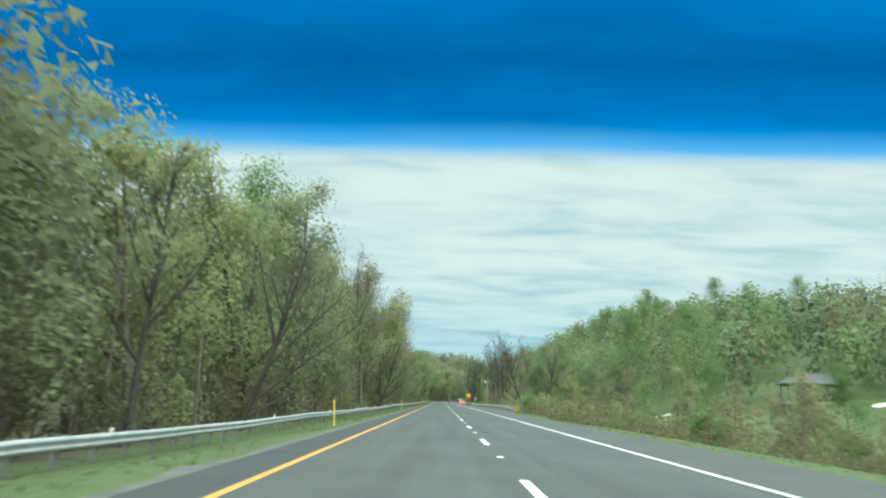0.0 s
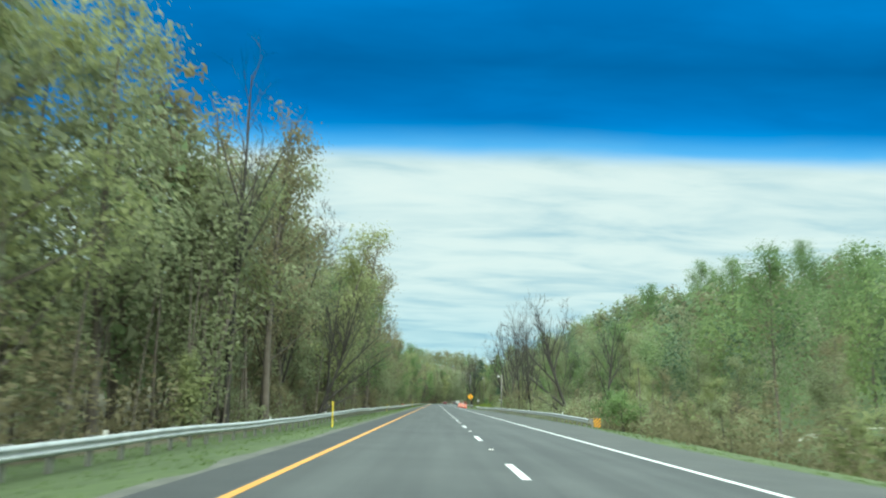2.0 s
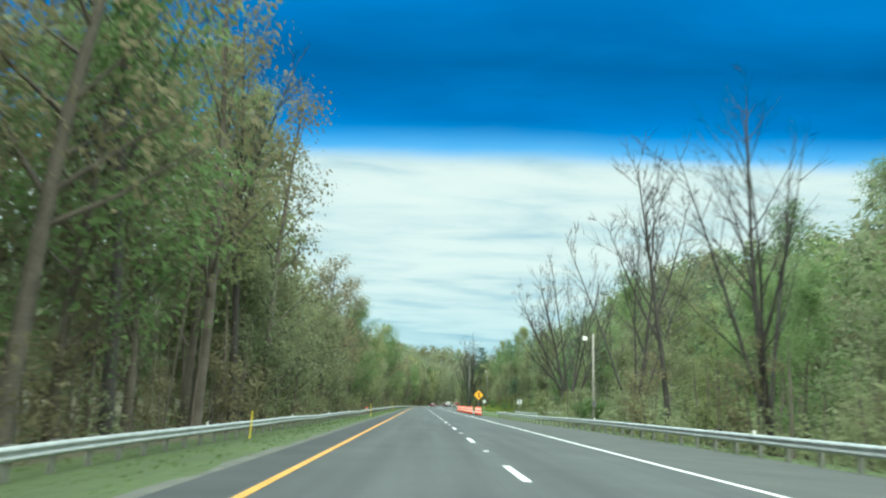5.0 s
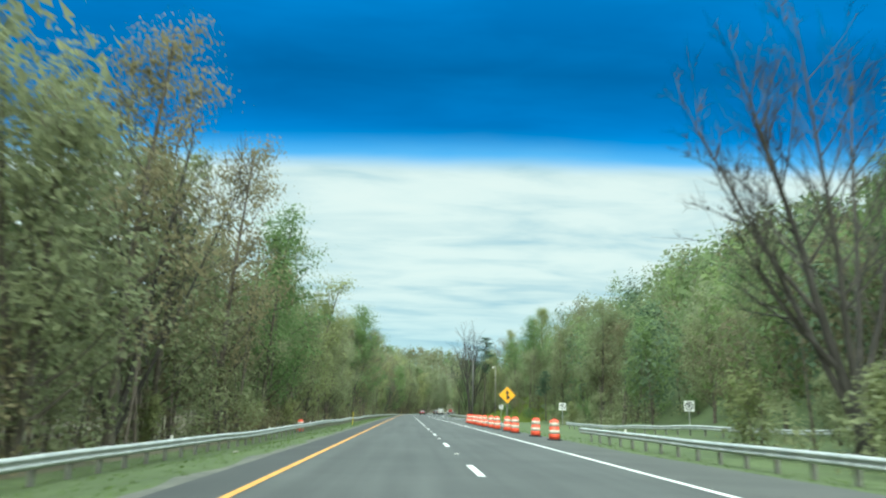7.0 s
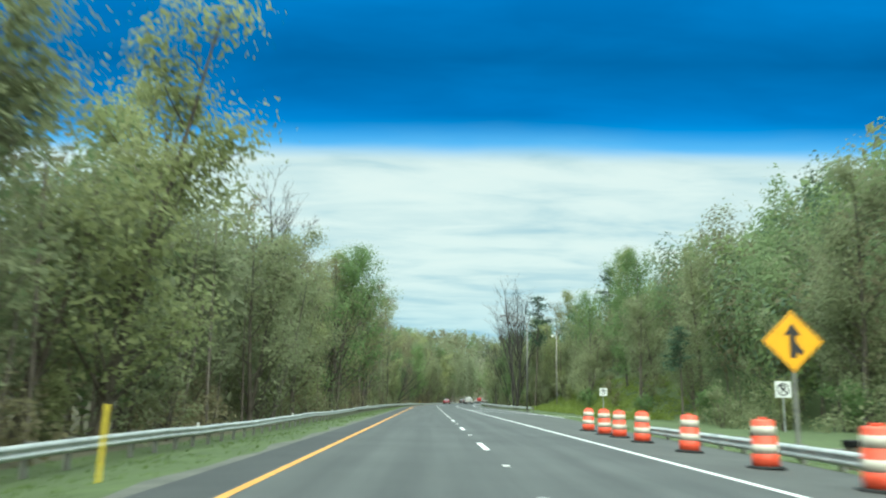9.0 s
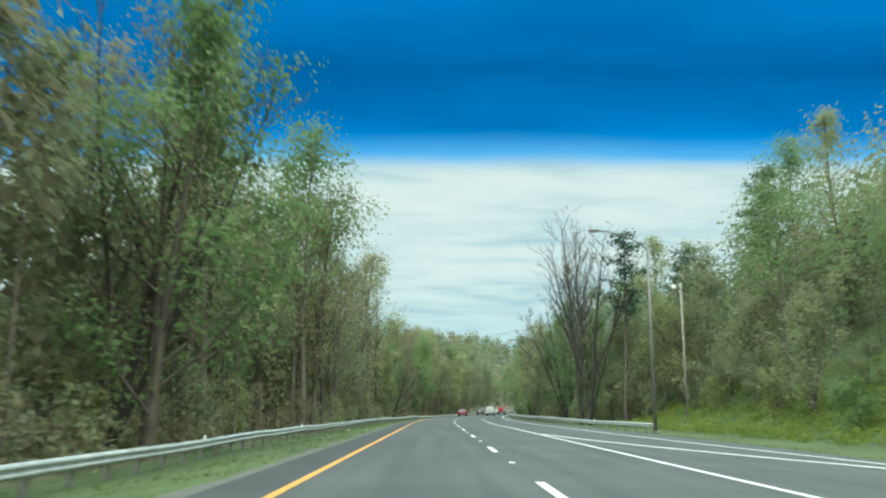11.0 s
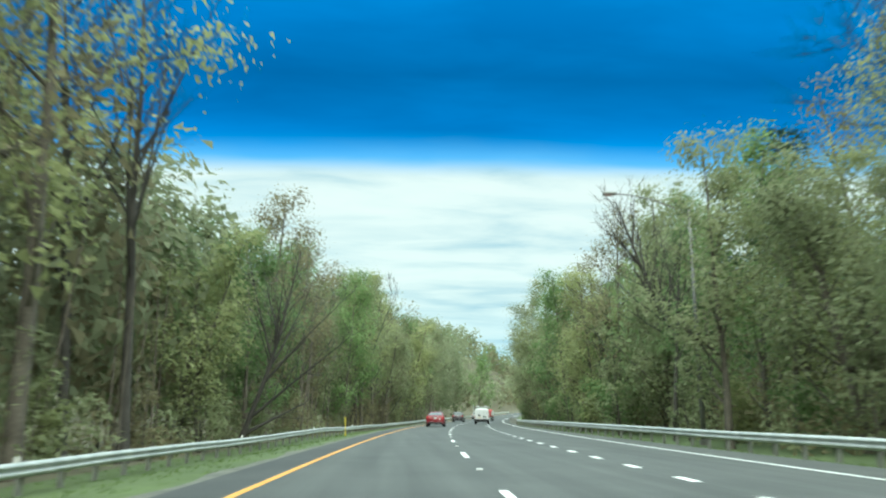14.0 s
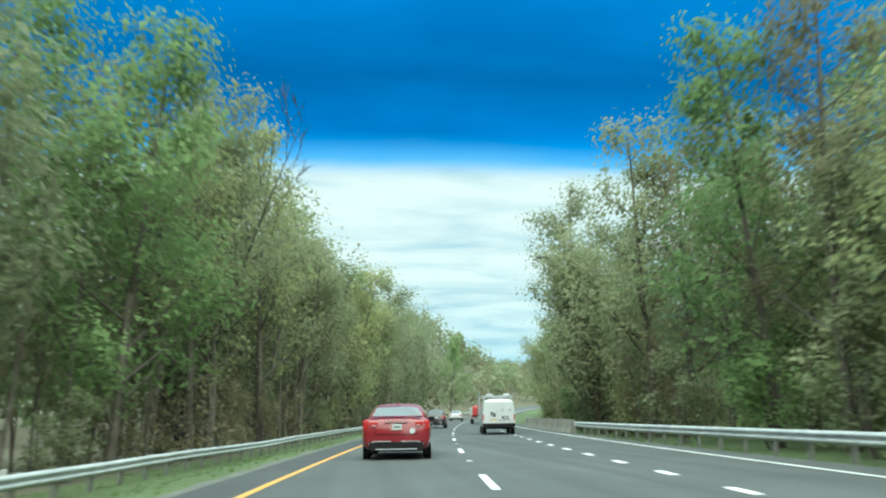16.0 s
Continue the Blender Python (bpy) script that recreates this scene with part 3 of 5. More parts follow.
def bare_tree(seed, radius, lean, length, limbs, lift=0.0, dense=1.0):
    """Leafless tree: one stem and main limbs (where on the stem, tilt, depth, length, lift), each with branches, spurs and fine twigs."""
    rng = random.Random(seed)
    stems, boughs = ([], []), ([], [])
    trunk = limb_pts(Vector((0, 0, -0.4)), lean, rng.uniform(-.05, .05), length, lift, rng, 10)
    tube(*stems, trunk, [radius * (1.3 if i == 0 else 1) * (1 - 0.88 * i / 10) for i in range(11)], 7)
    mains = [(trunk, radius, 0.42)]
    for t, tilt, depth, ln, up in limbs:
        i = min(9, int(t * 10))
        r0 = radius * max(0.34, (1 - 0.88 * t) * 0.72)
        pts = limb_pts(trunk[i].lerp(trunk[i + 1], t * 10 - i), tilt, depth, ln, up, rng, 8)
        tube(*boughs, pts, [max(0.012, r0 * (1 - 0.9 * j / 8)) for j in range(9)], 5)
        mains.append((pts, r0, 0.22))
    for pts, r0, first in mains:
        n, total = len(pts) - 1, sum((b - a).length for a, b in zip(pts, pts[1:]))
        count = max(5, int(total * 1.35 * dense))
        for k in range(count):
            t = first + (1 - first) * (k + rng.random()) / count
            i = min(n - 1, int(t * n))
            p, way = pts[i].lerp(pts[i + 1], t * n - i), (pts[i + 1] - pts[i]).normalized()
            side = way.cross(Vector((rng.gauss(0, 1), rng.gauss(0, 1), rng.gauss(0, 1)))).normalized()
            ln = total * (0.10 + 0.26 * (1 - t) ** 0.7) * rng.uniform(0.6, 1.2)
            br = wander(rng, p, way + side * rng.uniform(0.5, 1.0), ln, 0.13, 0.06, 4)
            r1 = max(0.022, r0 * (1 - 0.85 * t) * 0.5)
            tube(*boughs, br, [max(0.007, r1 * (1 - 0.8 * j / 4)) for j in range(5)], 3)
            for m in range(4):
                j = rng.choice((1, 2, 3, 3))
                s2 = Vector((rng.gauss(0, 1), rng.gauss(0, 1), rng.gauss(0.25, 0.8))).normalized()
                sub = wander(rng, br[j], (br[j + 1] - br[j]).normalized() + s2 * 0.75, ln * rng.uniform(0.3, 0.55), 0.15, 0.08, 2)
                twig(*boughs, sub[0], sub[1], max(0.013, r1 * 0.4))
                twig(*boughs, sub[1], sub[2], 0.014)
                for _ in range(4):
                    g = Vector((rng.gauss(0, 1), rng.gauss(0, 1), rng.gauss(0.4, 0.8))).normalized()
                    c = sub[0].lerp(sub[2], rng.uniform(0.3, 1.0))
                    twig(*boughs, c, c + ((sub[2] - sub[0]).normalized() + g * 0.8) * ln * rng.uniform(0.12, 0.30), 0.012)
    return stems, boughs


def pine(seed, height, radius=0.16, crown=0.45):
    """Tall pine: bare stem below, layered flat sprays of needles above."""
    rng, rs = random.Random(seed), np.random.RandomState(seed)
    wv, wf, at = [], [], []
    stem = wander(rng, Vector((0, 0, -0.4)), Vector((rng.uniform(-.03, .03), 0, 1)), height, 0.03, 0.05, 10)
    tube(wv, wf, stem, [radius * (1 - 0.9 * i / 10) + 0.015 for i in range(11)], 6)
    for k in range(26):
        t = 1 - crown * (1 - (k / 26) ** 1.2)
        i = min(9, int(t * 10))
        p = stem[i].lerp(stem[i + 1], t * 10 - i)
        a = rng.uniform(0, 2 * math.pi)
        ln = height * 0.17 * (1.15 - 0.9 * (t - 1 + crown) / crown) * rng.uniform(0.6, 1.2)
        limb = wander(rng, p, Vector((math.cos(a), math.sin(a), rng.uniform(0.0, 0.35))), ln, 0.12, 0.03, 4)
        tube(wv, wf, limb, [0.05, 0.04, 0.03, 0.02, 0.01], 3)
        at.extend(tuple(limb[j]) for j in (1, 2, 3, 3, 4, 4))
    at = np.array(at)[rs.randint(0, len(at), 2100)]
    g = rs.normal(0, 1, at.shape) * (0.45, 0.45, 0.15)
    return (wv, wf), leaf_blades(rs, at + g, g * 0.5 + (0, 0, 0.6), 0.40, 0.32)


TREE_KINDS = {}


def tree_kind(key, wood, leaf, bark, leaf_mat, label, category="tree", name="tree", bare=False):
    thing = tagged(new(name), label, category, "trees along the highway" if name == "tree" else "bushes along the highway")
    part("trunk", mesh_of("trunk", *wood, bark, flat=False), thing)
    if bare:
        part("crown", mesh_of("crown", *leaf, leaf_mat), thing)
    else:
        part("crown", blade_mesh("crown", leaf, leaf_mat), thing)
    TREE_KINDS[key] = [thing, False]


LEAFY = (
    ("a", "olive", 17.0, 4.4, 6600, 0.285, 0.12, 18, 0.0, "slender tree with a hazy olive-green spring crown"),
    ("b", "yellow", 15.0, 4.2, 6600, 0.285, 0.08, 26, 0.0, "roadside tree with fresh yellow-green spring leaves"),
    ("c", "green", 16.0, 4.4, 6600, 0.285, 0.10, 18, 0.1, "roadside tree with bright green new leaves"),
    ("d", "brown", 18.0, 4.2, 4600, 0.26, 0.18, 20, 0.0, "tall tree with thin brownish budding branches"),
    ("e", "olive", 12.5, 4.2, 6400, 0.27, 0.04, 26, 0.1, "low-branched tree with dull olive leaves"),
    ("f", "yellow", 19.0, 4.4, 4800, 0.28, 0.20, 20, 0.1, "tall tree with sparse yellow-green leaves high up"),
    ("g", "green", 19.0, 5.0, 5200, 0.285, 0.40, 24, 0.3, "tall straight tree with a round airy green crown"),
    ("h", "brown", 18.5, 3.8, 2200, 0.27, 0.24, 20, 0.0, "tall thin tree with few new leaves"),
)
for i, (key, tone, hh, sp, lv, sz, first, limbs, dome, label) in enumerate(LEAFY):
    wood, leaf = grow(20 + i, hh, sp, lv, sz, first, limbs, forks=2 if key in "be" else 1, radius=0.17 if key in "bceg" else 0.22, dome=dome)
    tree_kind(key, wood, leaf, M_BARK, M_LEAF[tone], label)
BARE = (
    # an open crown on a straight stem, a tall narrow one, a sheaf of stems, a leaning one with long side limbs, a wide fan of stems, a thin one reaching out
    ("bare1", 0.20, 3, 13.5, 0.0, ((0.30, -42, 0.2, 6.5, 0.06), (0.42, 38, -0.2, 6.0, 0.06), (0.5, -25, -0.4, 6.0, 0.05), (0.58, 24, 0.3, 5.5, 0.05), (0.65, -15, 0.4, 4.8, 0.04))),
    ("bare2", 0.19, -2, 17.0, 0.0, ((0.35, -26, 0.2, 8.0, 0.07), (0.45, 24, -0.2, 7.5, 0.07), (0.55, -16, -0.3, 6.5, 0.05), (0.62, 20, 0.3, 5.5, 0.05))),
    ("bare3", 0.16, -8, 14.5, 0.02, ((0.05, -20, 0.1, 13.0, 0.03), (0.07, 14, -0.1, 13.5, 0.0), (0.10, 5, 0.25, 12.5, 0.0), (0.3, -30, -0.2, 8.0, 0.06), (0.4, 26, 0.0, 7.0, 0.06))),
    ("bare_lean", 0.24, -17, 15.6, 0.03, ((0.17, -50, 0.0, 10.0, -0.004), (0.34, -40, 0.1, 9.6, 0.005), (0.40, -26, -0.2, 8.0, 0.02), (0.46, 16, 0.1, 8.6, 0.01), (0.09, -62, -0.3, 5.6, 0.02), (0.52, -6, 0.3, 7.0, 0.01), (0.58, 26, -0.2, 5.5, 0.04))),
    ("bare_fan", 0.24, -14, 16.5, 0.02, ((0.06, -21, 0.1, 15.0, 0.02), (0.10, -5, -0.1, 16.0, 0.01), (0.08, 8, 0.15, 16.0, 0.0), (0.12, 17, -0.1, 15.0, 0.0), (0.22, -44, 0.0, 7.0, 0.05), (0.34, -34, 0.2, 7.5, 0.05), (0.05, 24, 0.2, 13.5, 0.01))),
    ("bare_reach", 0.25, -25, 16.0, 0.0, ((0.60, -52, -0.1, 3.6, 0.03), (0.66, -8, 0.2, 4.2, 0.03), (0.74, -48, 0.1, 3.4, 0.02), (0.82, -6, -0.2, 3.0, 0.03), (0.48, 4, -0.2, 4.0, 0.03))),
)
for i, (key, r, lean, length, lift, limbs) in enumerate(BARE):
    tree_kind(key, *bare_tree(60 + i, r, lean, length, limbs, lift, 0.8 if key in ("bare2", "bare3") else 1.0), M_BARE, M_BARE, "bare leafless tree with grey forking branches", bare=True)
for i, (key, hh) in enumerate((("pine1", 17.0), ("pine2", 14.0))):
    wood, leaf = pine(70 + i, hh)
    tree_kind(key, wood, leaf, M_BARK, M_LEAF["pine"], "dark green pine with a flat ragged crown")
for i, (key, tone, hh, sp, lv) in enumerate((("bush1", "olive", 4.4, 2.4, 1500), ("bush2", "yellow", 3.8, 2.2, 1500), ("bush3", "brown", 4.8, 2.4, 1000), ("bush4", "green", 3.4, 2.2, 1500))):
    wood, leaf = grow(80 + i, hh, sp, lv, 0.24, 0.05, 10, 1, 0.05, forks=3, sides=3)
    tree_kind(key, wood, leaf, M_BARK, M_LEAF[tone], "tangled roadside bush with young leaves", "bush", "bush")


def plant(key, s, d, scale=1.0, turn=0.0, sink=0.0, lean=0.0):
    thing, used = TREE_KINDS[key]
    at = road_at(s, d, ground_z(s, d) - sink)
    m = Matrix.Translation(at) @ pose(0, 0, 0, lean, 0, turn)
    if not used:
        thing.matrix_basis = m @ Matrix.Scale(scale, 4)
        TREE_KINDS[key][1] = True
        return thing
    ob = copy_thing(thing, m)
    ob.scale = (scale, scale, scale)
    return ob


rng = random.Random(5)
# left wood: a front row behind the rail and taller trees close behind it
TALL_LEFT = ((-20, 0.82), (25, 0.92), (60, 1.1), (95, 1.25), (150, 1.28), (205, 1.32), (225, 1.1), (250, 1.0), (330, 0.98), (360, 1.1), (425, 1.28), (440, 0.98), (475, 0.98), (500, 1.18), (540, 1.38), (660, 1.45))
s = -12.0
while s < 585:
    key = rng.choice("aabbceeddf")
    plant("bare2" if 411 < s < 434 else key, s, RAIL_LEFT - rng.uniform(2.6, 5.6), mixed(TALL_LEFT, s) * rng.uniform(0.78, 1.05), rng.uniform(0, 360))
    s += rng.uniform(6.5, 9.5)
s = -15.0
while s < 560:
    key = rng.choice("adfghhfd")
    plant("bare2" if 414 < s < 442 else key, s, RAIL_LEFT - rng.uniform(7.5, 12), mixed(TALL_LEFT, s) * rng.uniform(0.9, 1.12), rng.uniform(0, 360))
    s += rng.uniform(10.0, 15.0)
s = -12.0
while s < 560:
    plant(rng.choice(("bush1", "bush2", "bush3", "bush3", "bush1")), s, RAIL_LEFT - rng.uniform(2.4, 4.6), rng.uniform(0.6, 1.0), rng.uniform(0, 360))
    s += rng.uniform(6, 10)
# right wood
s = 5.0
while s < 585:
    e = mixed(WOOD_RIGHT, s)
    if s < 130:
        off, key, sc = rng.uniform(10, 17), rng.choice(("bush1", "bush2", "bush3", "bush3", "bush4")), rng.uniform(0.45, 0.7)
    elif s < 240:
        off, key, sc = rng.uniform(8.0, 12), rng.choice("aeebce"), rng.uniform(0.5, 0.75)
    elif s < 325:
        off, key, sc = rng.uniform(15, 20) + (8 if s < 288 else 0), rng.choice("aedcbe"), rng.uniform(0.65, 0.9)
    elif s < 400:
        off, key, sc = rng.uniform(9.5, 14), rng.choice("aecbge"), rng.uniform(0.6, 0.85)
    else:
        off, key, sc = rng.uniform(4.8, 8.0), rng.choice("aeebcd"), rng.uniform(0.85, 1.05)
    if 127 < s < 165 or 220 < s < 238 or 396 < s < 408:
        key, sc = "bush1", 0.5
    plant(key, s, e + off, sc if "bush" not in key else sc * 1.6, rng.uniform(0, 360))
    s += rng.uniform(5.0, 7.5)
# small trees on the low ground before the park
for key, s, d, top, turn in (("b", 81, 25.6, 8.6, 40), ("c", 77, 18.8, 6.2, 90), ("e", 99, 20.5, 6.6, 10), ("d", 108, 24.5, 8.8, 200), ("b", 117, 19.5, 6.4, 130), ("a", 124, 24.5, 8.2, 300), ("c", 93, 31.5, 8.4, 250), ("e", 62, 29.0, 6.8, 70), ("a", 140, 27, 9.0, 20), ("d", 133, 21, 7.5, 100), ("c", 48, 24.0, 6.5, 160), ("e", 150, 30, 9.5, 190), ("b", 158, 26, 9.0, 310)):
    plant(key, s, d, top / {"a": 17.0, "b": 15.0, "c": 16.0, "d": 18.0, "e": 12.5}[key], turn)
s = 165.0
while s < 585:
    e = mixed(WOOD_RIGHT, s)
    off = rng.uniform(14, 24) if s < 400 else rng.uniform(11, 17)
    plant(rng.choice("afgchdea" if s > 260 else "aceadeca"), s, e + off, rng.uniform(0.7, 0.95) if s < 400 else rng.uniform(0.9, 1.1), rng.uniform(0, 360))
    s += rng.uniform(8.0, 12.0)
s = 8.0
while s < 560:
    e = mixed(WOOD_RIGHT, s)
    off = rng.uniform(4.5, 8) if s < 235 or s > 400 else (rng.uniform(11, 14) + (10 if s < 288 else 0) if s < 325 else rng.uniform(8, 12))
    if 134 < s < 156:
        off = rng.uniform(9, 12)
    plant(rng.choice(("bush1", "bush2", "bush3", "bush4")), s, e + off, rng.uniform(0.6, 1.0) * (0.7 if s < 110 else 1.0), rng.uniform(0, 360))
    s += rng.uniform(4.5, 8)
# leafless trees and pines that stand out against the sky
for key, s, d, sc, turn in (("bare3", 176, 13.5, 1.1, 80), ("bare2", 188, 13.0, 1.02, 10), ("bare3", 203, 14.8, 1.15, 200), ("bare1", 156.7, 20.6, 1.1, 60), ("bare2", 170, 17.0, 0.8, 200),
                            ("bare2", 403, 14.4, 1.34, 50), ("bare3", 399, 14.5, 1.42, 140), ("bare1", 409, 16.5, 1.38, 210), ("bare2", 413, 16.0, 1.45, 300), ("bare3", 420, 15.0, 1.15, 15), ("bare3", 470, 15.0, 1.0, 75), ("bare2", 447, 13.0, 0.78, 160),
                            ("bare2", 327, -14.5, 1.25, 33), ("bare2", 330.5, -15.5, 1.15, 130), ("bare3", 120, -14, 1.2, 0), ("bare2", 150, -15, 1.2, 90), ("bare3", 238, -15, 1.2, 220), ("bare2", 432, -14.5, 1.25, 45), ("bare3", 345, -13.5, 1.2, 200), ("bare3", 500, -13.5, 1.35, 20),
                            ("pine1", 395, 17.5, 1.2, 0), ("pine2", 398, 25, 1.1, 90), ("pine1", 384, 29, 1.0, 180), ("pine2", 300, 30, 1.0, 40), ("pine1", 443, 18.5, 1.0, 260), ("pine2", 326, 21, 0.6, 10), ("pine1", 250, 32, 0.95, 70),
                            ("a", 505, 11.8, 1.12, 15), ("e", 516, 11.5, 1.25, 60), ("a", 526, 11.2, 1.2, 140), ("c", 490, 12.6, 1.08, 220), ("a", 499, -12.0, 1.15, 50), ("f", 511, -12.5, 1.15, 200), ("c", 488, -12.2, 1.1, 75), ("a", 524, -12.6, 1.0, 20),
                            ("c", 263, -12.6, 1.08, 5), ("a", 273, -13.0, 1.03, 95), ("b", 285, -12.5, 1.08, 185), ("e", 397, 19.5, 0.9, 40), ("a", 404, 20.5, 0.85, 140), ("e", 411, 18.5, 0.95, 240), ("b", 389, 21.5, 0.85, 30), ("c", 420, 19, 0.9, 10), ("bush1", 399, 17, 1.1, 10), ("bush4", 405, 17, 1.1, 100), ("bush2", 412, 16.5, 1.1, 200), ("bush1", 392, 18.5, 1.2, 300), ("e", 379, 24, 0.8, 200), ("a", 437.0, 12.4, 0.85, 10), ("e", 514, 10.6, 1.1, 10), ("c", 343.0, -11.2, 1.12, 30), ("g", 376.5, -11.8, 1.28, 60), ("d", 379.5, -11.4, 1.1, 200), ("c", 640, -9.5, 1.15, 10), ("g", 128, 30, 0.95, 10), ("g", 137, 44, 0.95, 80), ("g", 160, 50, 0.9, 120), ("g", 178, 46, 1.0, 10),
                            ("e", 456, 16.0, 0.95, 20), ("a", 463, 18.5, 0.95, 110), ("b", 470, 16.5, 0.9, 200), ("c", 478, 19.0, 1.0, 300), ("e", 484, 15.5, 0.9, 60), ("bush1", 458, 12.2, 1.2, 10), ("bush4", 464, 12.8, 1.3, 120), ("bush2", 471, 12.0, 1.2, 220), ("bush3", 477, 12.6, 1.2, 40), ("bush1", 483, 12.2, 1.1, 310), ("bush4", 489, 12.0, 1.1, 70), ("bush1", 496, 10.8, 1.0, 20), ("bush3", 502, 10.6, 1.1, 140), ("bush2", 508, 10.4, 1.0, 250), ("bush1", 514, 10.2, 1.1, 330), ("bush4", 520, 10.2, 1.1, 80), ("bush3", 526, 10.3, 1.1, 190), ("bush1", 533, 10.2, 1.1, 280), ("bush2", 540, 10.4, 1.2, 30)):
    plant(key, s, d, sc, turn)


# tall thin crowns that rise over the wood
for key, s, d, sc, turn in (("h", 196, -12.0, 1.4, 20), ("bare2", 189, -12.5, 1.5, 100), ("h", 181, -12.4, 1.4, 220), ("bare2", 172, -13.0, 1.45, 10), ("h", 164, -12.6, 1.35, 310), ("h", 108, -12.2, 1.2, 40), ("bare2", 100, -12.6, 1.2, 130), ("f", 424, -12.0, 1.25, 90), ("h", 417, -12.2, 1.3, 10)):
    plant(key, s, d, sc, turn)

# crooked leafless trees just behind the left rail
for key, s, d, sc, turn in (("bare_lean", 123, -11.2, 0.72, 180), ("bare_lean", 40, -11.4, 0.7, 190), ("bare1", 26.5, -11.6, 0.75, 30), ("bare1", 131, -11.6, 0.9, 110), ("bare2", 384, -11.4, 0.95, 20), ("bare1", 392, -11.8, 0.9, 250), ("bare_lean", 446, -11.6, 0.75, 170), ("bare_reach", 450.6, 16.8, 1.0, 20)):
    plant(key, s, d, sc, turn)

# two big leafless trees that lean out over the rail
plant("bare_lean", 151.5, 15.4, 1.0, 0)
plant("bare_fan", 229.0, 15.4, 1.0, 0)

# airy round crowns on the far skyline
for s, d, top, turn in ((248, 65.5, 38.0, 10), (250, 70.0, 36.0, 90), (220, 78.2, 38.0, 50), (228, 91.0, 38.0, 130), (216, 100.0, 38.5, 200), (254, 53.0, 32.5, 260)):
    plant("g", s, d, min(1.25, max(0.75, (top - ground_z(s, d)) / 19.0)), turn)


def crown_shell(rs, base, hh, rad, count, length, slim):
    """Leaf sprays lying on one rounded, lumpy crown."""
    n = unit_rows(rs.normal(0, 1, (count, 3)))
    n[:, 2] = np.where(n[:, 2] < -0.75, -n[:, 2], n[:, 2])
    lump = 1 + 0.16 * np.sin(n @ (3.1, 4.3, 2.7) * 1.7 + rs.uniform(0, 6)) - 0.45 * rs.uniform(0, 1, count) ** 2.2
    p = np.array(tuple(base)) + (0, 0, hh * 0.53) + n * lump[:, None] * (rad, rad, hh * 0.48)
    return leaf_blades(rs, p, n * (1, 1, 0.8), length, slim, 0.35)


def far_woods(name, mats, seed, count, where, label, size=1.3, sprays=60, high=(9, 17), wide=(2.2, 4.2), slim=0.5, tall=((0, 1.0), (1, 1.0))):
    """Woods too dense to tell tree from tree: rounded crowns of many leaf sprays; each crown takes one of the leaf materials."""
    rng, rs = random.Random(seed), np.random.RandomState(seed)
    tris, index = [], []
    for _ in range(count):
        s, d = where(rng)
        tris.append(crown_shell(rs, road_at(s, d, ground_z(s, d)), rng.uniform(*high) * mixed(tall, s), rng.uniform(*wide), sprays, size, slim))
        index.append(np.full(sprays, rng.randrange(len(mats))))
    return tagged(new(name, blade_mesh(name, np.concatenate(tris), mats, np.concatenate(index))), label, "woods", kind="stuff")


def brush(name, mat, seed, count, where, label, size=0.3, sprays=190, high=(1.2, 4.5), wide=(1.0, 2.0), slim=0.35):
    """Loose low growth: blades filling each clump, finer towards its top."""
    rng, rs = random.Random(seed), np.random.RandomState(seed)
    tris = []
    for _ in range(count):
        s, d = where(rng)
        hh, rad = rng.uniform(*high), rng.uniform(*wide)
        a, t = rs.uniform(0, 2 * math.pi, sprays), rs.uniform(0, 1, sprays)
        r = rad * np.sqrt(rs.uniform(0, 1, sprays)) * (1 - 0.75 * np.maximum(0, t - 0.45) / 0.55)
        off = np.stack((r * np.cos(a), r * np.sin(a), hh * (0.04 + 0.96 * t)), 1)
        tris.append(leaf_blades(rs, np.array(tuple(road_at(s, d, ground_z(s, d)))) + off, off * (1, 1, 0.5), size * (1.15 - 0.4 * t), slim, 0.7))
    return tagged(new(name, blade_mesh(name, np.concatenate(tris), mat)), label, "undergrowth", kind="stuff")


def hill_right(r):
    s = r.uniform(60, 700)
    return s, r.uniform(62 if s < 130 else (46 if s < 170 else 44), 150)


FAR_MIX = [M_FAR[k] for k in ("green", "green", "olive", "fresh", "brown", "dark")]
LEFT_MIX = [M_FAR[k] for k in ("olive", "olive", "brown", "green", "olive")]
far_woods("far_woods", FAR_MIX, 1, 1500, hill_right, "wooded hillside in mixed fresh spring green", 1.25, 130, (9, 16), (2.6, 4.6))
far_woods("far_woods", LEFT_MIX, 2, 560, lambda r: (r.uniform(-20, 700), -r.uniform(28, 58)), "deep olive-brown spring woods behind the roadside trees", 1.2, 130, (11, 18.5), (2.6, 4.4))
far_woods("far_woods", LEFT_MIX, 3, 1000, lambda r: (r.uniform(650, 1100), -r.uniform(13, 190)), "far wooded hills where the highway bends away", 1.6, 90, (9, 16), (3.0, 5.0))
far_woods("far_woods", LEFT_MIX, 9, 500, lambda r: (r.uniform(660, 1100), r.uniform(13, 190)), "low far woods beyond the bend of the highway", 1.6, 60, (6, 10), (3.0, 5.0))
far_woods("mid_woods", LEFT_MIX, 4, 560, lambda r: (r.uniform(-15, 640), RAIL_LEFT - 5.5 - 13.0 * r.random() ** 1.3), "hazy thicket of young trees behind the long rail", 0.70, 480, (11.5, 18.0), (2.2, 3.8), 0.40, TALL_LEFT)


